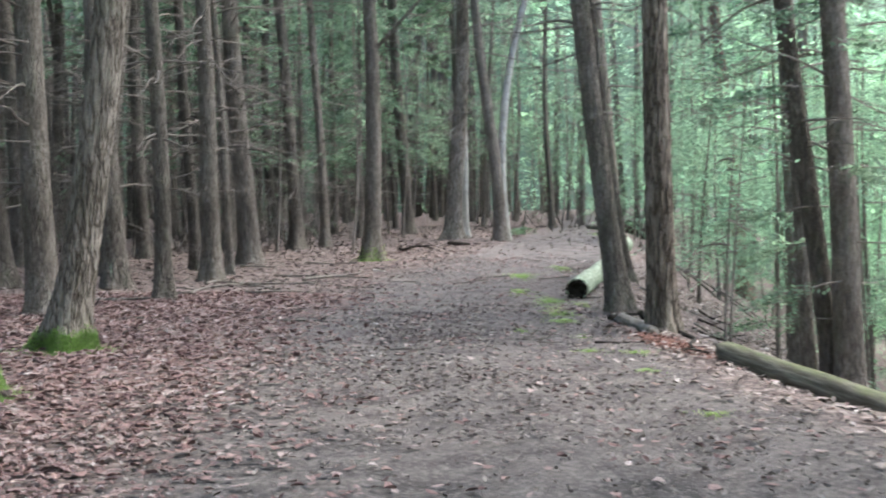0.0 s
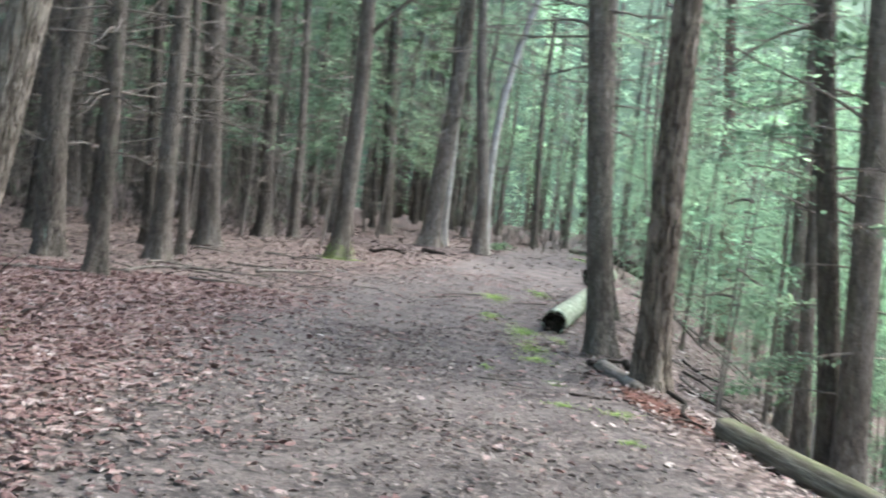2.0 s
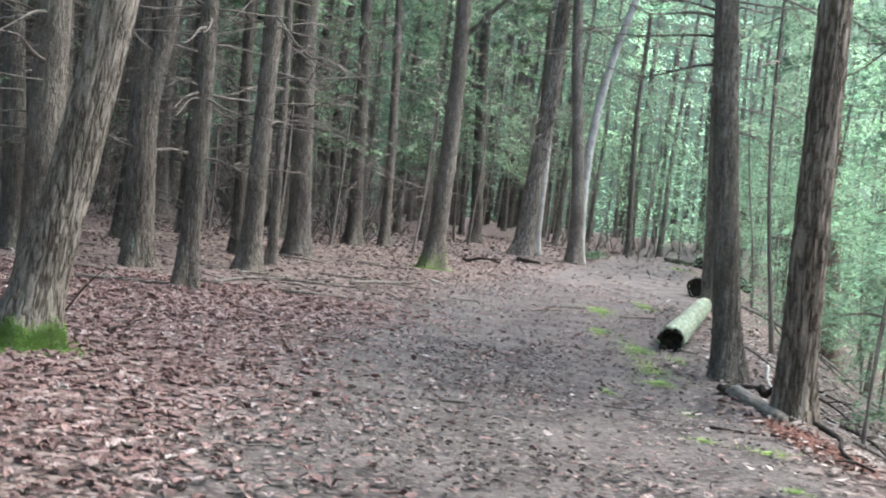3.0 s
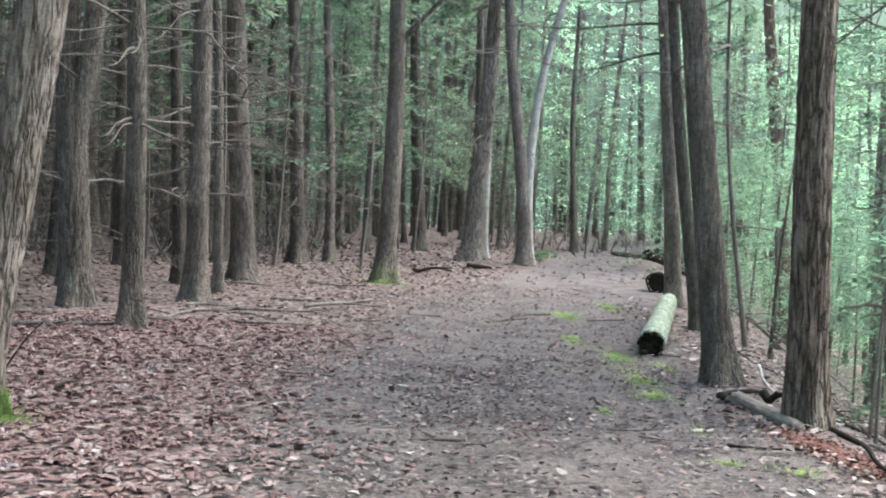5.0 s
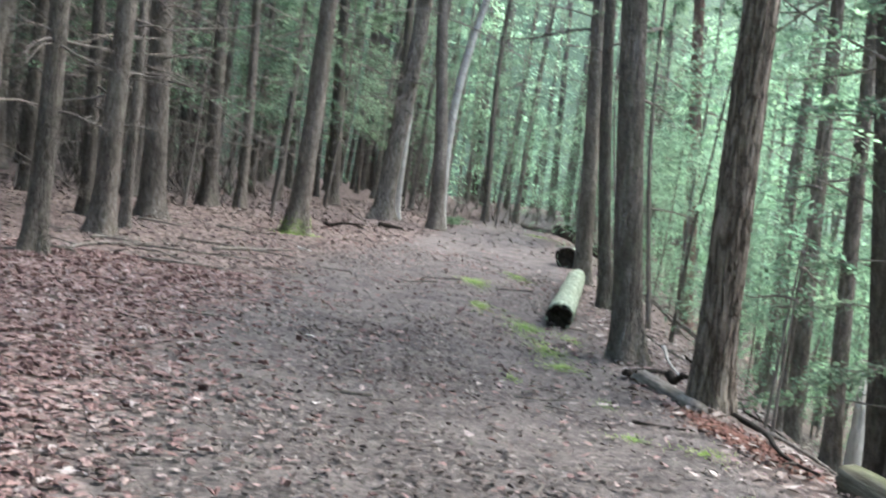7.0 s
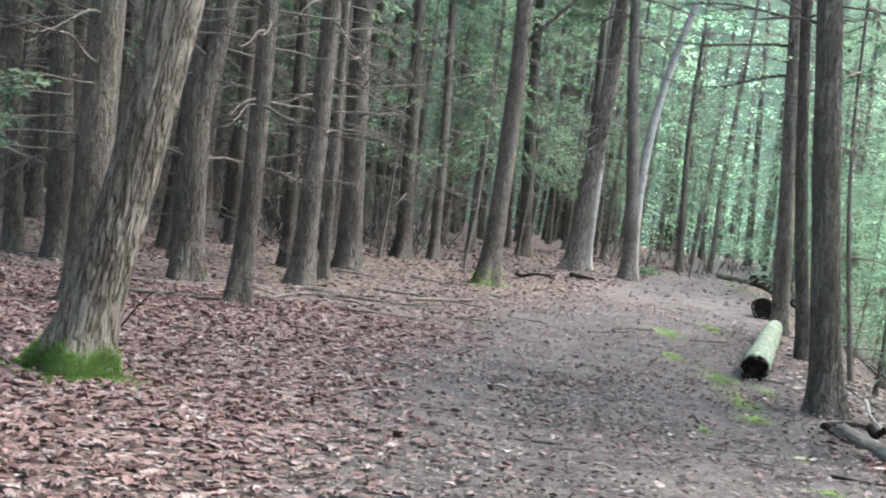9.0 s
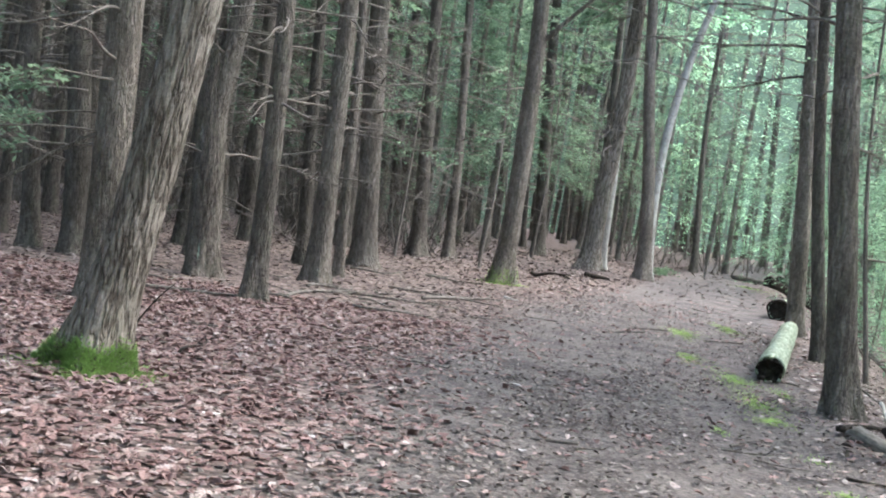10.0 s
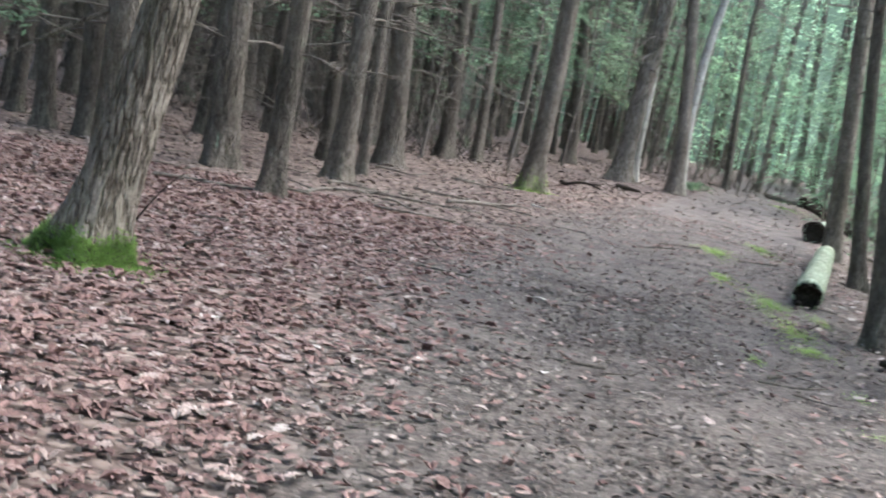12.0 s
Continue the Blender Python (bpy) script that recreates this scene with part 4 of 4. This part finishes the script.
def log_mesh(name, length, r0, r1, mat, seed, segs=28, rings=30, ragged=0.0, lump=0.05, hollow=0.0):
    """A log along +z, its near end ragged and hollowed."""
    V, F = [], []
    prof = [(k / (rings - 1) * length, 1.0, 0) for k in range(rings)]
    if hollow:
        prof = [(hollow, 0.72, 2), (hollow * 0.5, 0.8, 2), (0.0, 0.86, 1)] + prof
    for z, f, inner in prof:
        for s in range(segs):
            a = 2 * math.pi * s / segs
            c, d = math.cos(a), math.sin(a)
            r = (r0 + (r1 - r0) * z / length) * f
            r *= 1 + lump * noise.noise((c * 1.4 + seed, d * 1.4, z * 1.3)) * 2 + lump * 0.5 * noise.noise((c * 5, d * 5 + seed, z * 2.5))
            zz = z
            if z < 0.25 and inner < 2:
                zz = z + ragged * (noise.noise((c * 2.2 + seed, d * 2.2, 4)) + 0.4 * noise.noise((c * 8, d * 8, seed))) * (1 - z / 0.25)
            V.append((c * r, d * r, zz))
    n = len(prof)
    for i in range(n - 1):
        for s in range(segs):
            a, b = i * segs + s, i * segs + (s + 1) % segs
            F.append((a, b, b + segs, a + segs))
    F.append(tuple((n - 1) * segs + s for s in range(segs)))
    if not hollow:
        F.append(tuple(reversed(range(segs))))
    return mesh_of(name, V, F, mat, True)


def core_mesh(name, r, depth, mat, seed, segs=24):
    """The rotten core that closes a log's hollow end."""
    V, F = [(0, 0, depth)], []
    for ring, f in ((0, 0.35), (1, 0.7), (2, 1.0)):
        for s in range(segs):
            a = 2 * math.pi * s / segs
            V.append((math.cos(a) * r * f, math.sin(a) * r * f, depth + 0.05 * noise.noise((math.cos(a) * 3 * f, math.sin(a) * 3 * f, seed))))
    for s in range(segs):
        F.append((0, 1 + (s + 1) % segs, 1 + s))
        for k in (0, 1):
            a, b = 1 + k * segs + s, 1 + k * segs + (s + 1) % segs
            F.append((a, b, b + segs, a + segs))
    return mesh_of(name, V, F, mat, True)


def along(p, q):
    """The pose that lays +z from p to q."""
    d = Vector(q) - Vector(p)
    return Matrix.Translation(p) @ d.to_track_quat("Z", "Y").to_matrix().to_4x4()


def log(name, p, q, r0, r1, mat, label, seed, hollow=0.12, ragged=0.12, end_mat=None, sink=0.02):
    a = (p[0], p[1], lie(p[0], p[1]) + r0 - sink)
    b = (q[0], q[1], lie(q[0], q[1]) + r1 - sink)
    length = (Vector(b) - Vector(a)).length
    ob = empty(name, along(a, b), label, "log")
    part("log_body", log_mesh("log_body", length, r0, r1, mat, seed, ragged=ragged, hollow=hollow), ob)
    if hollow:
        part("rotten_core", core_mesh("rotten_core", r0 * 0.9, hollow * 0.3 - 0.004, end_mat or WOOD_BLACK, seed), ob, "dark rotten heart of the log")
    return ob


bleached = log("bleached_log", (2.44, 14.75), (3.86, 21.7), 0.165, 0.15, WOOD_PALE, "bleached fallen log with a black rotten end", 2, 0.05, 0.3)
part("charred_end", log_mesh("charred_end", 0.3, 0.162, 0.15, WOOD_BLACK, 12, 32, 10, 0.22, 0.14, 0.06), bleached, "black ragged rot under the log's end", at=pose(0, -0.026, -0.06))
part("splinter", log_mesh("splinter", 0.24, 0.03, 0.05, WOOD_BLACK, 14, 10, 6, 0.1, 0.2), bleached, "black splinter hanging from the rotten end", at=pose(0.08, -0.11, -0.13))
log("dark_log", (4.35, 25.9), (5.1, 28.6), 0.22, 0.2, WOOD_PALE, "fallen log with a black rotten end beside the trail", 5, 0.1, 0.1)
part("charred_end", log_mesh("charred_end", 0.4, 0.23, 0.226, WOOD_BLACK, 5, 24, 8, 0.1, 0.06, 0.1), scene.objects["dark_log"], "black rotten wood round the log's end", at=pose(0, 0, -0.03))
log("far_log", (6.6, 41.5), (8.6, 43.0), 0.2, 0.18, WOOD_BLACK, "dark fallen log where the trail bends", 6)
log("far_log", (7.3, 43.6), (9.0, 46.0), 0.22, 0.18, WOOD_BLACK, "dark fallen log where the trail bends", 7)
log("far_log", (5.9, 44.5), (6.9, 43.0), 0.1, 0.08, WOOD_GREY, "grey fallen branch where the trail bends", 8, 0.0)
log("mossy_log", (3.02, 7.35), (4.62, 3.2), 0.115, 0.125, WOOD_MOSSY, "long fallen log overgrown with moss along the brink", 9, 0.06, 0.08, sink=0.03)
log("grey_log", (2.6, 11.05), (2.73, 9.6), 0.085, 0.07, WOOD_GREY, "weathered grey log half sunk at a tree's foot", 10, 0.05, 0.2, sink=0.05)


def curvy_stick(name, p, q, r, mat, label, seed, sag=0.0, forks=2, group="fallen sticks", wig=0.06, lift=(0.0, 0.0)):
    """A bent stick on the ground with a few side twigs."""
    rng = random.Random(seed)
    a, b = Vector((p[0], p[1], 0)), Vector((q[0], q[1], 0))
    d = b - a
    side = Vector((-d.y, d.x, 0))
    ph = rng.uniform(0, 6)
    pts = []
    for i in range(9):
        t = i / 8
        v = a.lerp(b, t) + side * wig * math.sin(t * 5 + ph)
        v.z = lie(v.x, v.y) + r * 0.8 + 0.02 + lift[0] * (1 - t) + lift[1] * t + abs(math.sin(t * 3 + ph)) * sag
        pts.append(v)
    o = pts[0].copy()
    V, F = tube([x - o for x in pts], [r * (1.1 - 0.7 * i / 8) for i in range(9)], 7)
    ob = empty(name, Matrix.Translation(o), label, "stick", group)
    part("stem", mesh_of("stem", V, F, mat, True), ob)
    for _ in range(forks):
        k = rng.randint(2, 7)
        s = pts[k] - o
        w = (d.normalized() * rng.uniform(0.3, 0.9) + side.normalized() * rng.choice((-1, 1)) * rng.uniform(0.4, 0.9)).normalized() * d.length * rng.uniform(0.12, 0.3)
        w.z = rng.uniform(0.0, 0.06)
        V, F = tube([s, s + w * 0.5 + Vector((0, 0, 0.01)), s + w], [r * 0.55, r * 0.42, r * 0.2], 5)
        part("twig", mesh_of("twig", V, F, mat, True), ob)
    return ob


STICK = "grey dead stick lying on the leaf litter"
curvy_stick("stick", (-5.0, 14.4), (-3.85, 15.0), 0.028, WOOD_GREY, STICK, 1)
curvy_stick("stick", (-3.6, 15.6), (-3.0, 18.0), 0.026, WOOD_GREY, STICK, 2)
curvy_stick("stick", (-3.0, 17.3), (-1.5, 17.9), 0.022, WOOD_GREY, STICK, 3)
curvy_stick("stick", (-1.9, 18.3), (-1.2, 21.2), 0.028, WOOD_GREY, STICK, 4)
curvy_stick("stick", (-2.7, 19.5), (-0.9, 19.2), 0.022, WOOD_GREY, STICK, 5)
curvy_stick("stick", (-1.55, 11.75), (-0.95, 11.45), 0.014, WOOD_GREY, "thin forked stick lying at the litter's edge", 6)
curvy_stick("stick", (-1.0, 21.2), (-0.75, 21.0), 0.02, WOOD_WHITE, "short pale stick at the litter's edge", 7, forks=0)
curvy_stick("stick", (1.25, 9.3), (1.75, 9.55), 0.01, WOOD_GREY, "thin grey twig on trodden soil", 8, forks=1)
curvy_stick("stick", (2.0, 8.7), (2.55, 8.6), 0.012, WOOD_BLACK, "dark twig lying by crumbled red wood", 9, forks=1)
curvy_stick("bough", (-0.75, 27.9), (0.1, 27.6), 0.04, WOOD_BLACK, "dark crooked bough at the trail's edge", 11, 0.12, 2)
curvy_stick("stick", (0.5, 31.1), (1.1, 31.0), 0.07, WOOD_BLACK, "short black chunk of rotten wood", 12, 0.0, 0)
curvy_stick("peeled_branch", (3.3, 13.2), (3.05, 11.5), 0.02, WOOD_WHITE, "white peeled branch leaning at a tree's foot", 13, 0.0, 0, wig=0.015, lift=(0.14, 0.03))
curvy_stick("bark_strip", (2.96, 9.7), (2.98, 7.5), 0.024, WOOD_BLACK, "dark strip of bark along crumbled wood", 14, 0.02, 1)
curvy_stick("root", (2.45, 11.1), (2.9, 11.5), 0.035, WOOD_BLACK, "black root end jutting from a grey log", 15, 0.02, 1)
curvy_stick("broken_knot", (2.8, 10.95), (2.96, 10.75), 0.042, WOOD_BLACK, "charred knot of wood between two trees", 16, 0.08, 2)
curvy_stick("bent_twig", (-3.66, 10.3), (-3.34, 10.4), 0.009, WOOD_BLACK, "thin dark twig bent upright at a mossy foot", 17, 0.05, 2, lift=(0.0, 0.45))
curvy_stick("bent_twig", (-2.9, 9.5), (-3.1, 10.6), 0.012, WOOD_BLACK, "thin dark twig lying in the litter", 18, 0.02, 2)
for k in range(5):
    curvy_stick("brush_stick", (4.8 + 0.2 * k, 23.2 + 0.5 * k), (6.1 + 0.3 * k, 24.4 - 0.4 * k), 0.03, WOOD_GREY, "bleached dead branch heaped on the slope", 30 + k, 0.15, 3, "brush heap", 0.1, (0.25, 0.1))
for k, (x, y) in enumerate([(3.6, 11.8), (3.9, 13.4), (4.3, 15.2), (3.5, 10.2), (4.8, 17.5), (3.6, 16.4)]):
    curvy_stick("slope_stick", (x, y), (x + 0.9, y + 0.5 * (-1) ** k), 0.018, WOOD_GREY if k % 2 else WOOD_BLACK, "dead branch lying on the leafy slope", 40 + k, 0.05, 3, "slope sticks")

stick_rng = random.Random(5)
for k in range(12):
    x, y, a, ln = stick_rng.uniform(-5.8, -2.4), stick_rng.uniform(15.5, 24), stick_rng.uniform(-1.3, 1.3), stick_rng.uniform(0.4, 1.1)
    curvy_stick("stick", (x, y), (x + ln * math.cos(a), y + ln * math.sin(a)), stick_rng.uniform(0.012, 0.024), WOOD_GREY, "bleached dead stick lying in the leaf litter", 80 + k, 0.04, 2, wig=0.16)
small = curvy_stick("twig", (-2.5, 13.0), (-2.1, 13.2), 0.008, WOOD_GREY, "small dead twig among fallen leaves", 60, forks=1, group="small twigs")
for k in range(70):
    x = stick_rng.uniform(-7.5, 3.0)
    y = stick_rng.uniform(5, 26)
    s = stick_rng.uniform(0.6, 1.8)
    copy_thing(small, pose(x, y, lie(x, y) + 0.03, stick_rng.uniform(-5, 5), stick_rng.uniform(-5, 5), stick_rng.uniform(0, 360)) @ Matrix.Diagonal((s, s, s, 1)))

# crumbled red wood along the brink
rot = empty("crumbled_log", pose(2.75, 8.6, lie(2.75, 8.6)), "log rotted to orange-red crumbs beside the trail", "log")


def mound_mesh(name, length, width, high, mat, seed):
    V, F = [], []
    n, w = 40, 14
    for i in range(n):
        for j in range(w):
            t, u = i / (n - 1) * 2 - 1, j / (w - 1) * 2 - 1
            e = max(0.0, 1 - t * t) ** 0.6 * max(0.0, 1 - u * u) ** 0.7
            V.append((u * width * (0.7 + 0.3 * noise.noise((t * 3, seed, 0))), t * length, high * e * (1 + 0.8 * noise.noise((t * 9, u * 4, seed))) - 0.015))
    for i in range(n - 1):
        for j in range(w - 1):
            a = i * w + j
            F.append((a, a + 1, a + 1 + w, a + w))
    return mesh_of(name, V, F, mat, True)


part("mound", mound_mesh("mound", 1.05, 0.17, 0.05, WOOD_RED, 3), rot, at=pose(0, 0, 0, 0, 0, 9))
rot_rng = np.random.default_rng(8)
rot_t = rot_rng.normal(0, 0.5, 1800).clip(-1, 1)
leaf_scatter("red_crumbs", np.stack([2.74 - rot_t * 0.14 + rot_rng.normal(0, 0.1, 1800), 8.6 + rot_t * 1.05], -1), (0.035, 0.022), RED_BITS, "orange-red crumbs of rotten wood by the brink", 21, 0.2, 0.3)


# ---- moss, ferns and sprigs ----
def moss_mesh(name, count, rx, ry, blade, seed, hole=0.0, high=0.0):
    """A cushion of short upright blades, thinning out at its edge."""
    rng = np.random.default_rng(seed)
    a, r = rng.uniform(0, 2 * math.pi, count), hole + (1 - hole) * np.sqrt(rng.uniform(0, 1, count)) * (1 + 0.25 * np.sin(rng.uniform(0, 6, count)))
    r = np.abs(rng.normal(0, 0.55, count)) * (1 + 0.3 * np.sin(a * 3 + seed) + 0.3 * np.sin(a * 7 + seed * 2))
    x, y = rx * r * np.cos(a), ry * r * np.sin(a)
    z = high * np.clip(1 - (r - hole) / (1.2 - hole), 0, 1) * rng.uniform(0.0, 1.0, count)
    b = a + rng.normal(0, 1.0, count)
    ln = blade * rng.uniform(0.5, 1.4, count)
    tip = np.stack([x + np.cos(b) * ln * 0.6, y + np.sin(b) * ln * 0.6, z + ln * rng.uniform(0.4, 1.0, count)], -1)
    wx, wy = -np.sin(b) * blade * 0.22, np.cos(b) * blade * 0.22
    V = np.stack([np.stack([x - wx, y - wy, z], -1), np.stack([x + wx, y + wy, z], -1), tip], 1).reshape(-1, 3)
    return mesh_of(name, V, np.arange(len(V)).reshape(-1, 3), MOSS)


PATCHES = [(1.88, 19.66, 0.24, 0.42), (2.84, 21.7, 0.22, 0.5), (2.03, 14.5, 0.26, 0.42), (1.98, 12.5, 0.19, 0.34), (1.92, 11.3, 0.17, 0.14), (1.88, 8.15, 0.14, 0.06), (2.3, 7.9, 0.16, 0.07),
           (5.7, 39.5, 0.6, 1.6), (1.66, 16.4, 0.16, 0.3), (1.35, 10.4, 0.07, 0.1), (2.2, 6.6, 0.11, 0.06), (1.95, 9.4, 0.07, 0.08), (2.4, 13.6, 0.1, 0.2), (2.3, 4.4, 0.12, 0.05)]
for k, (x, y, rx, ry) in enumerate(PATCHES):
    dense = int(np.clip(5200 * rx * ry * 8, 130, 2400))
    ob = new("moss_patch", moss_mesh("moss_patch", dense, rx * 1.15, ry * 2.7, 0.017, k))
    ob.matrix_basis = pose(x, y, lie(x, y) + 0.012)
    tagged(ob, "thin patch of yellow-green moss on trodden soil", "moss", "moss patches", "stuff")



def collar_mesh(count, r, height, flare, top, seed, lean):
    """Short moss that clings to a trunk's foot and creeps out on the soil."""
    rng = np.random.default_rng(int(seed * 10))
    a = rng.uniform(0, 2 * math.pi, count)
    z = top * rng.uniform(0, 1, count) ** 1.3 * (0.8 + 0.1 * np.sin(a * 5 + seed) + rng.normal(0, 0.14, count))
    z = np.maximum(z, 0.0)
    skirt = rng.uniform(0, 1, count) < 0.4
    z = np.where(skirt, 0.005, z)
    lobes = 1 + 0.45 * np.cos(a * 4 + seed * 3) + 0.35 * np.cos(a * 3 + seed * 5 + 1)
    R = trunk_radius(z, r, height, 0.0) + flare * r * np.exp(-(z + 0.05) / 0.3) * lobes
    R = np.where(skirt, R + rng.exponential(0.06, count), R * rng.uniform(0.99, 1.06, count) + 0.006)
    x, y = R * np.cos(a) + lean * z, R * np.sin(a)
    ln = rng.uniform(0.018, 0.045, count)
    w = rng.normal(0, 0.5, count) + a
    tip = np.stack([x + np.cos(w) * ln * 0.8, y + np.sin(w) * ln * 0.8, z + ln * rng.uniform(0.2, 1.0, count)], -1)
    wx, wy = -np.sin(w) * 0.008, np.cos(w) * 0.008
    V = np.stack([np.stack([x - wx, y - wy, z], -1), np.stack([x + wx, y + wy, z], -1), tip], 1).reshape(-1, 3)
    return mesh_of("moss_collar", V, np.arange(len(V)).reshape(-1, 3), MOSS)


for ob, r, count, flare, top, seed, lean in ((leaning_oak, 0.165, 14000, 0.9, 0.23, 3, 0.2), (scene.objects["mossy_tree"], 0.15, 7000, 0.65, 0.4, 5, -0.05), (curved, 0.18, 1500, 0.75, 0.35, 20, 0.08)):
    part("moss_collar", collar_mesh(count, r, 15, flare, top, seed * 1.37, lean), ob, "bright green moss round the foot")

streak = mound_mesh("lichen_streak", 0.42, 0.055, 0.012, wood("pale_lichen", (0.22, 0.28, 0.21), (0.32, 0.39, 0.3), (0.42, 0.48, 0.39)), 5)
part("lichen_streak", streak, forked, "pale green lichen streak", at=pose(-0.02, -0.234, 0.42, 84, 0, 0))


def fern(x, y, size, seed):
    rng = np.random.default_rng(seed)
    n = 46
    o = np.stack([rng.normal(0, 0.1, n), rng.normal(0, 0.1, n), rng.uniform(0.03, 0.25, n)], -1) * size
    a = rng.uniform(0, 6.28, n)
    V, F = sprays(o, np.stack([np.cos(a), np.sin(a), rng.uniform(0.4, 1.4, n)], -1), 0.4 * size, 14, 0.12 * size, 0.04 * size, rng, droop=0.5)
    ob = new("fern", mesh_of("fern", V, F, NEEDLES))
    ob.matrix_basis = pose(x, y, lie(x, y))
    tagged(ob, "bright green fern at a tree's foot", "fern", "ferns")


fern(2.85, 37.6, 0.9, 1)


def live_branch(tree, z, angle, length, seed, out=0.15, count=26, mat=None, rise=0.0):
    """A thin living branch with leaves towards its end."""
    rng = np.random.default_rng(seed)
    b = part("branch", limb_mesh("branch", length, 0.011, rise, 0.12, 4, DEAD_TWIG, random.Random(seed)), tree, at=pose(out * math.cos(radians(angle)), out * math.sin(radians(angle)), z, 0, 0, angle))
    t = rng.uniform(0.4, 1.05, count)
    o = np.stack([length * t, rng.normal(0, 0.14, count) * length * 0.4, rise * length * t - 0.12 * length * t * t + rng.normal(0, 0.05, count)], -1)
    a = rng.normal(0, 0.9, count)
    V, F = sprays(o, np.stack([np.cos(a), np.sin(a), rng.normal(-0.1, 0.15, count)], -1), 0.22, 6, 0.1, 0.05, rng)
    part("leaves", mesh_of("leaves", V, F, mat or BROAD), b, "fresh green leaves")


def tree_at(x, y):
    return min((o for o in scene.objects if o.type == "EMPTY" and o.parent is None), key=lambda o: (o.location.x - x) ** 2 + (o.location.y - y) ** 2)


part("branch", limb_mesh("branch", 1.5, 0.024, -0.16, 0.1, 5, WOOD_GREY, random.Random(3), 0.05), tree_at(-4.85, 12.7), "pale bare limb with drooping twigs", at=pose(-0.24, -0.06, 3.0, 0, 0, 186))
part("branch", limb_mesh("branch", 2.0, 0.026, -0.62, 0.05, 5, BARK_DARK, random.Random(8), 0.05), tree_at(-4.85, 12.7), at=pose(-0.2, -0.1, 1.75, 0, 0, 196))
live_branch(tree_at(-3.78, 18.8), 2.3, -12, 1.7, 1, 0.15, 7, NEEDLES)
live_branch(tree_at(-3.78, 18.8), 2.4, 195, 1.0, 2, 0.15, 7, NEEDLES)
live_branch(tree_at(-3.85, 23.7), 2.5, -10, 1.9, 3, 0.2, 7, NEEDLES)
live_branch(tree_at(-4.85, 12.7), 1.75, 205, 2.3, 4, 0.2, 46, NEEDLES)
live_branch(tree_at(-4.85, 12.7), 1.95, 180, 1.9, 9, 0.2, 40, NEEDLES)
live_branch(tree_at(-7.19, 17.77), 2.4, 250, 1.8, 10, 0.2, 40, NEEDLES)
live_branch(tree_at(-7.95, 17.9), 2.0, 280, 2.0, 12, 0.15, 40, NEEDLES)
live_branch(tree_at(-4.85, 12.7), 1.6, 190, 1.8, 5, 0.2, 40, NEEDLES)
live_branch(tree_at(-4.85, 12.7), 2.3, 240, 1.4, 6, 0.2, 24, NEEDLES)
live_branch(tree_at(-4.85, 12.7), 3.6, 240, 2.0, 7, 0.2, 36, YOUNG)
live_branch(tree_at(-3.0, 5.3), 2.6, 130, 1.8, 8, 0.15, 30, YOUNG)
for k in range(8):
    live_branch(tree_at(5.7, 12.2), 1.2 + 0.5 * k, 150 + 67 * k, 1.5, 20 + k, 0.2, 34, NEEDLES)
    live_branch(tree_at(5.62, 12.55), 1.6 + 0.5 * k, 40 + 77 * k, 1.4, 30 + k, 0.15, 30, NEEDLES)

snag = empty("snag", pose(5.92, 14.0, lie(5.92, 14.0)), "pale splintered stump of a broken tree", "stump")
part("stump_body", log_mesh("stump_body", 1.05, 0.1, 0.085, WOOD_WHITE, 3, 22, 20, 0.0, 0.1), snag)
for k in range(6):
    c, d = math.cos(k * 1.05), math.sin(k * 1.05)
    V, F = tube([(0.065 * c, 0.065 * d, 0.95), (0.06 * c, 0.06 * d, 1.15), (0.05 * c, 0.05 * d, 1.25 + 0.09 * (k % 3))], [0.035, 0.022, 0.004], 5)
    part("splinter", mesh_of("splinter", V, F, WOOD_WHITE, True), snag)

# pale leaves that catch the eye on the trail
for k, (x, y, s) in enumerate([(-0.37, 11.14, 0.13), (1.02, 10.0, 0.07), (-0.9, 7.6, 0.11), (-1.45, 7.3, 0.14), (-2.1, 7.4, 0.16), (-0.2, 8.1, 0.1)]):
    ob = leaf_scatter("pale_leaf", [(x, y)], (s, s * 0.55), LITTER_WHITE, "pale dry leaf lying on the trail", 70 + k, 0.2, 0.1)
    ob["kind"], ob["category"], ob["group"] = "thing", "leaf", "pale leaves"
    del ob["kind"]
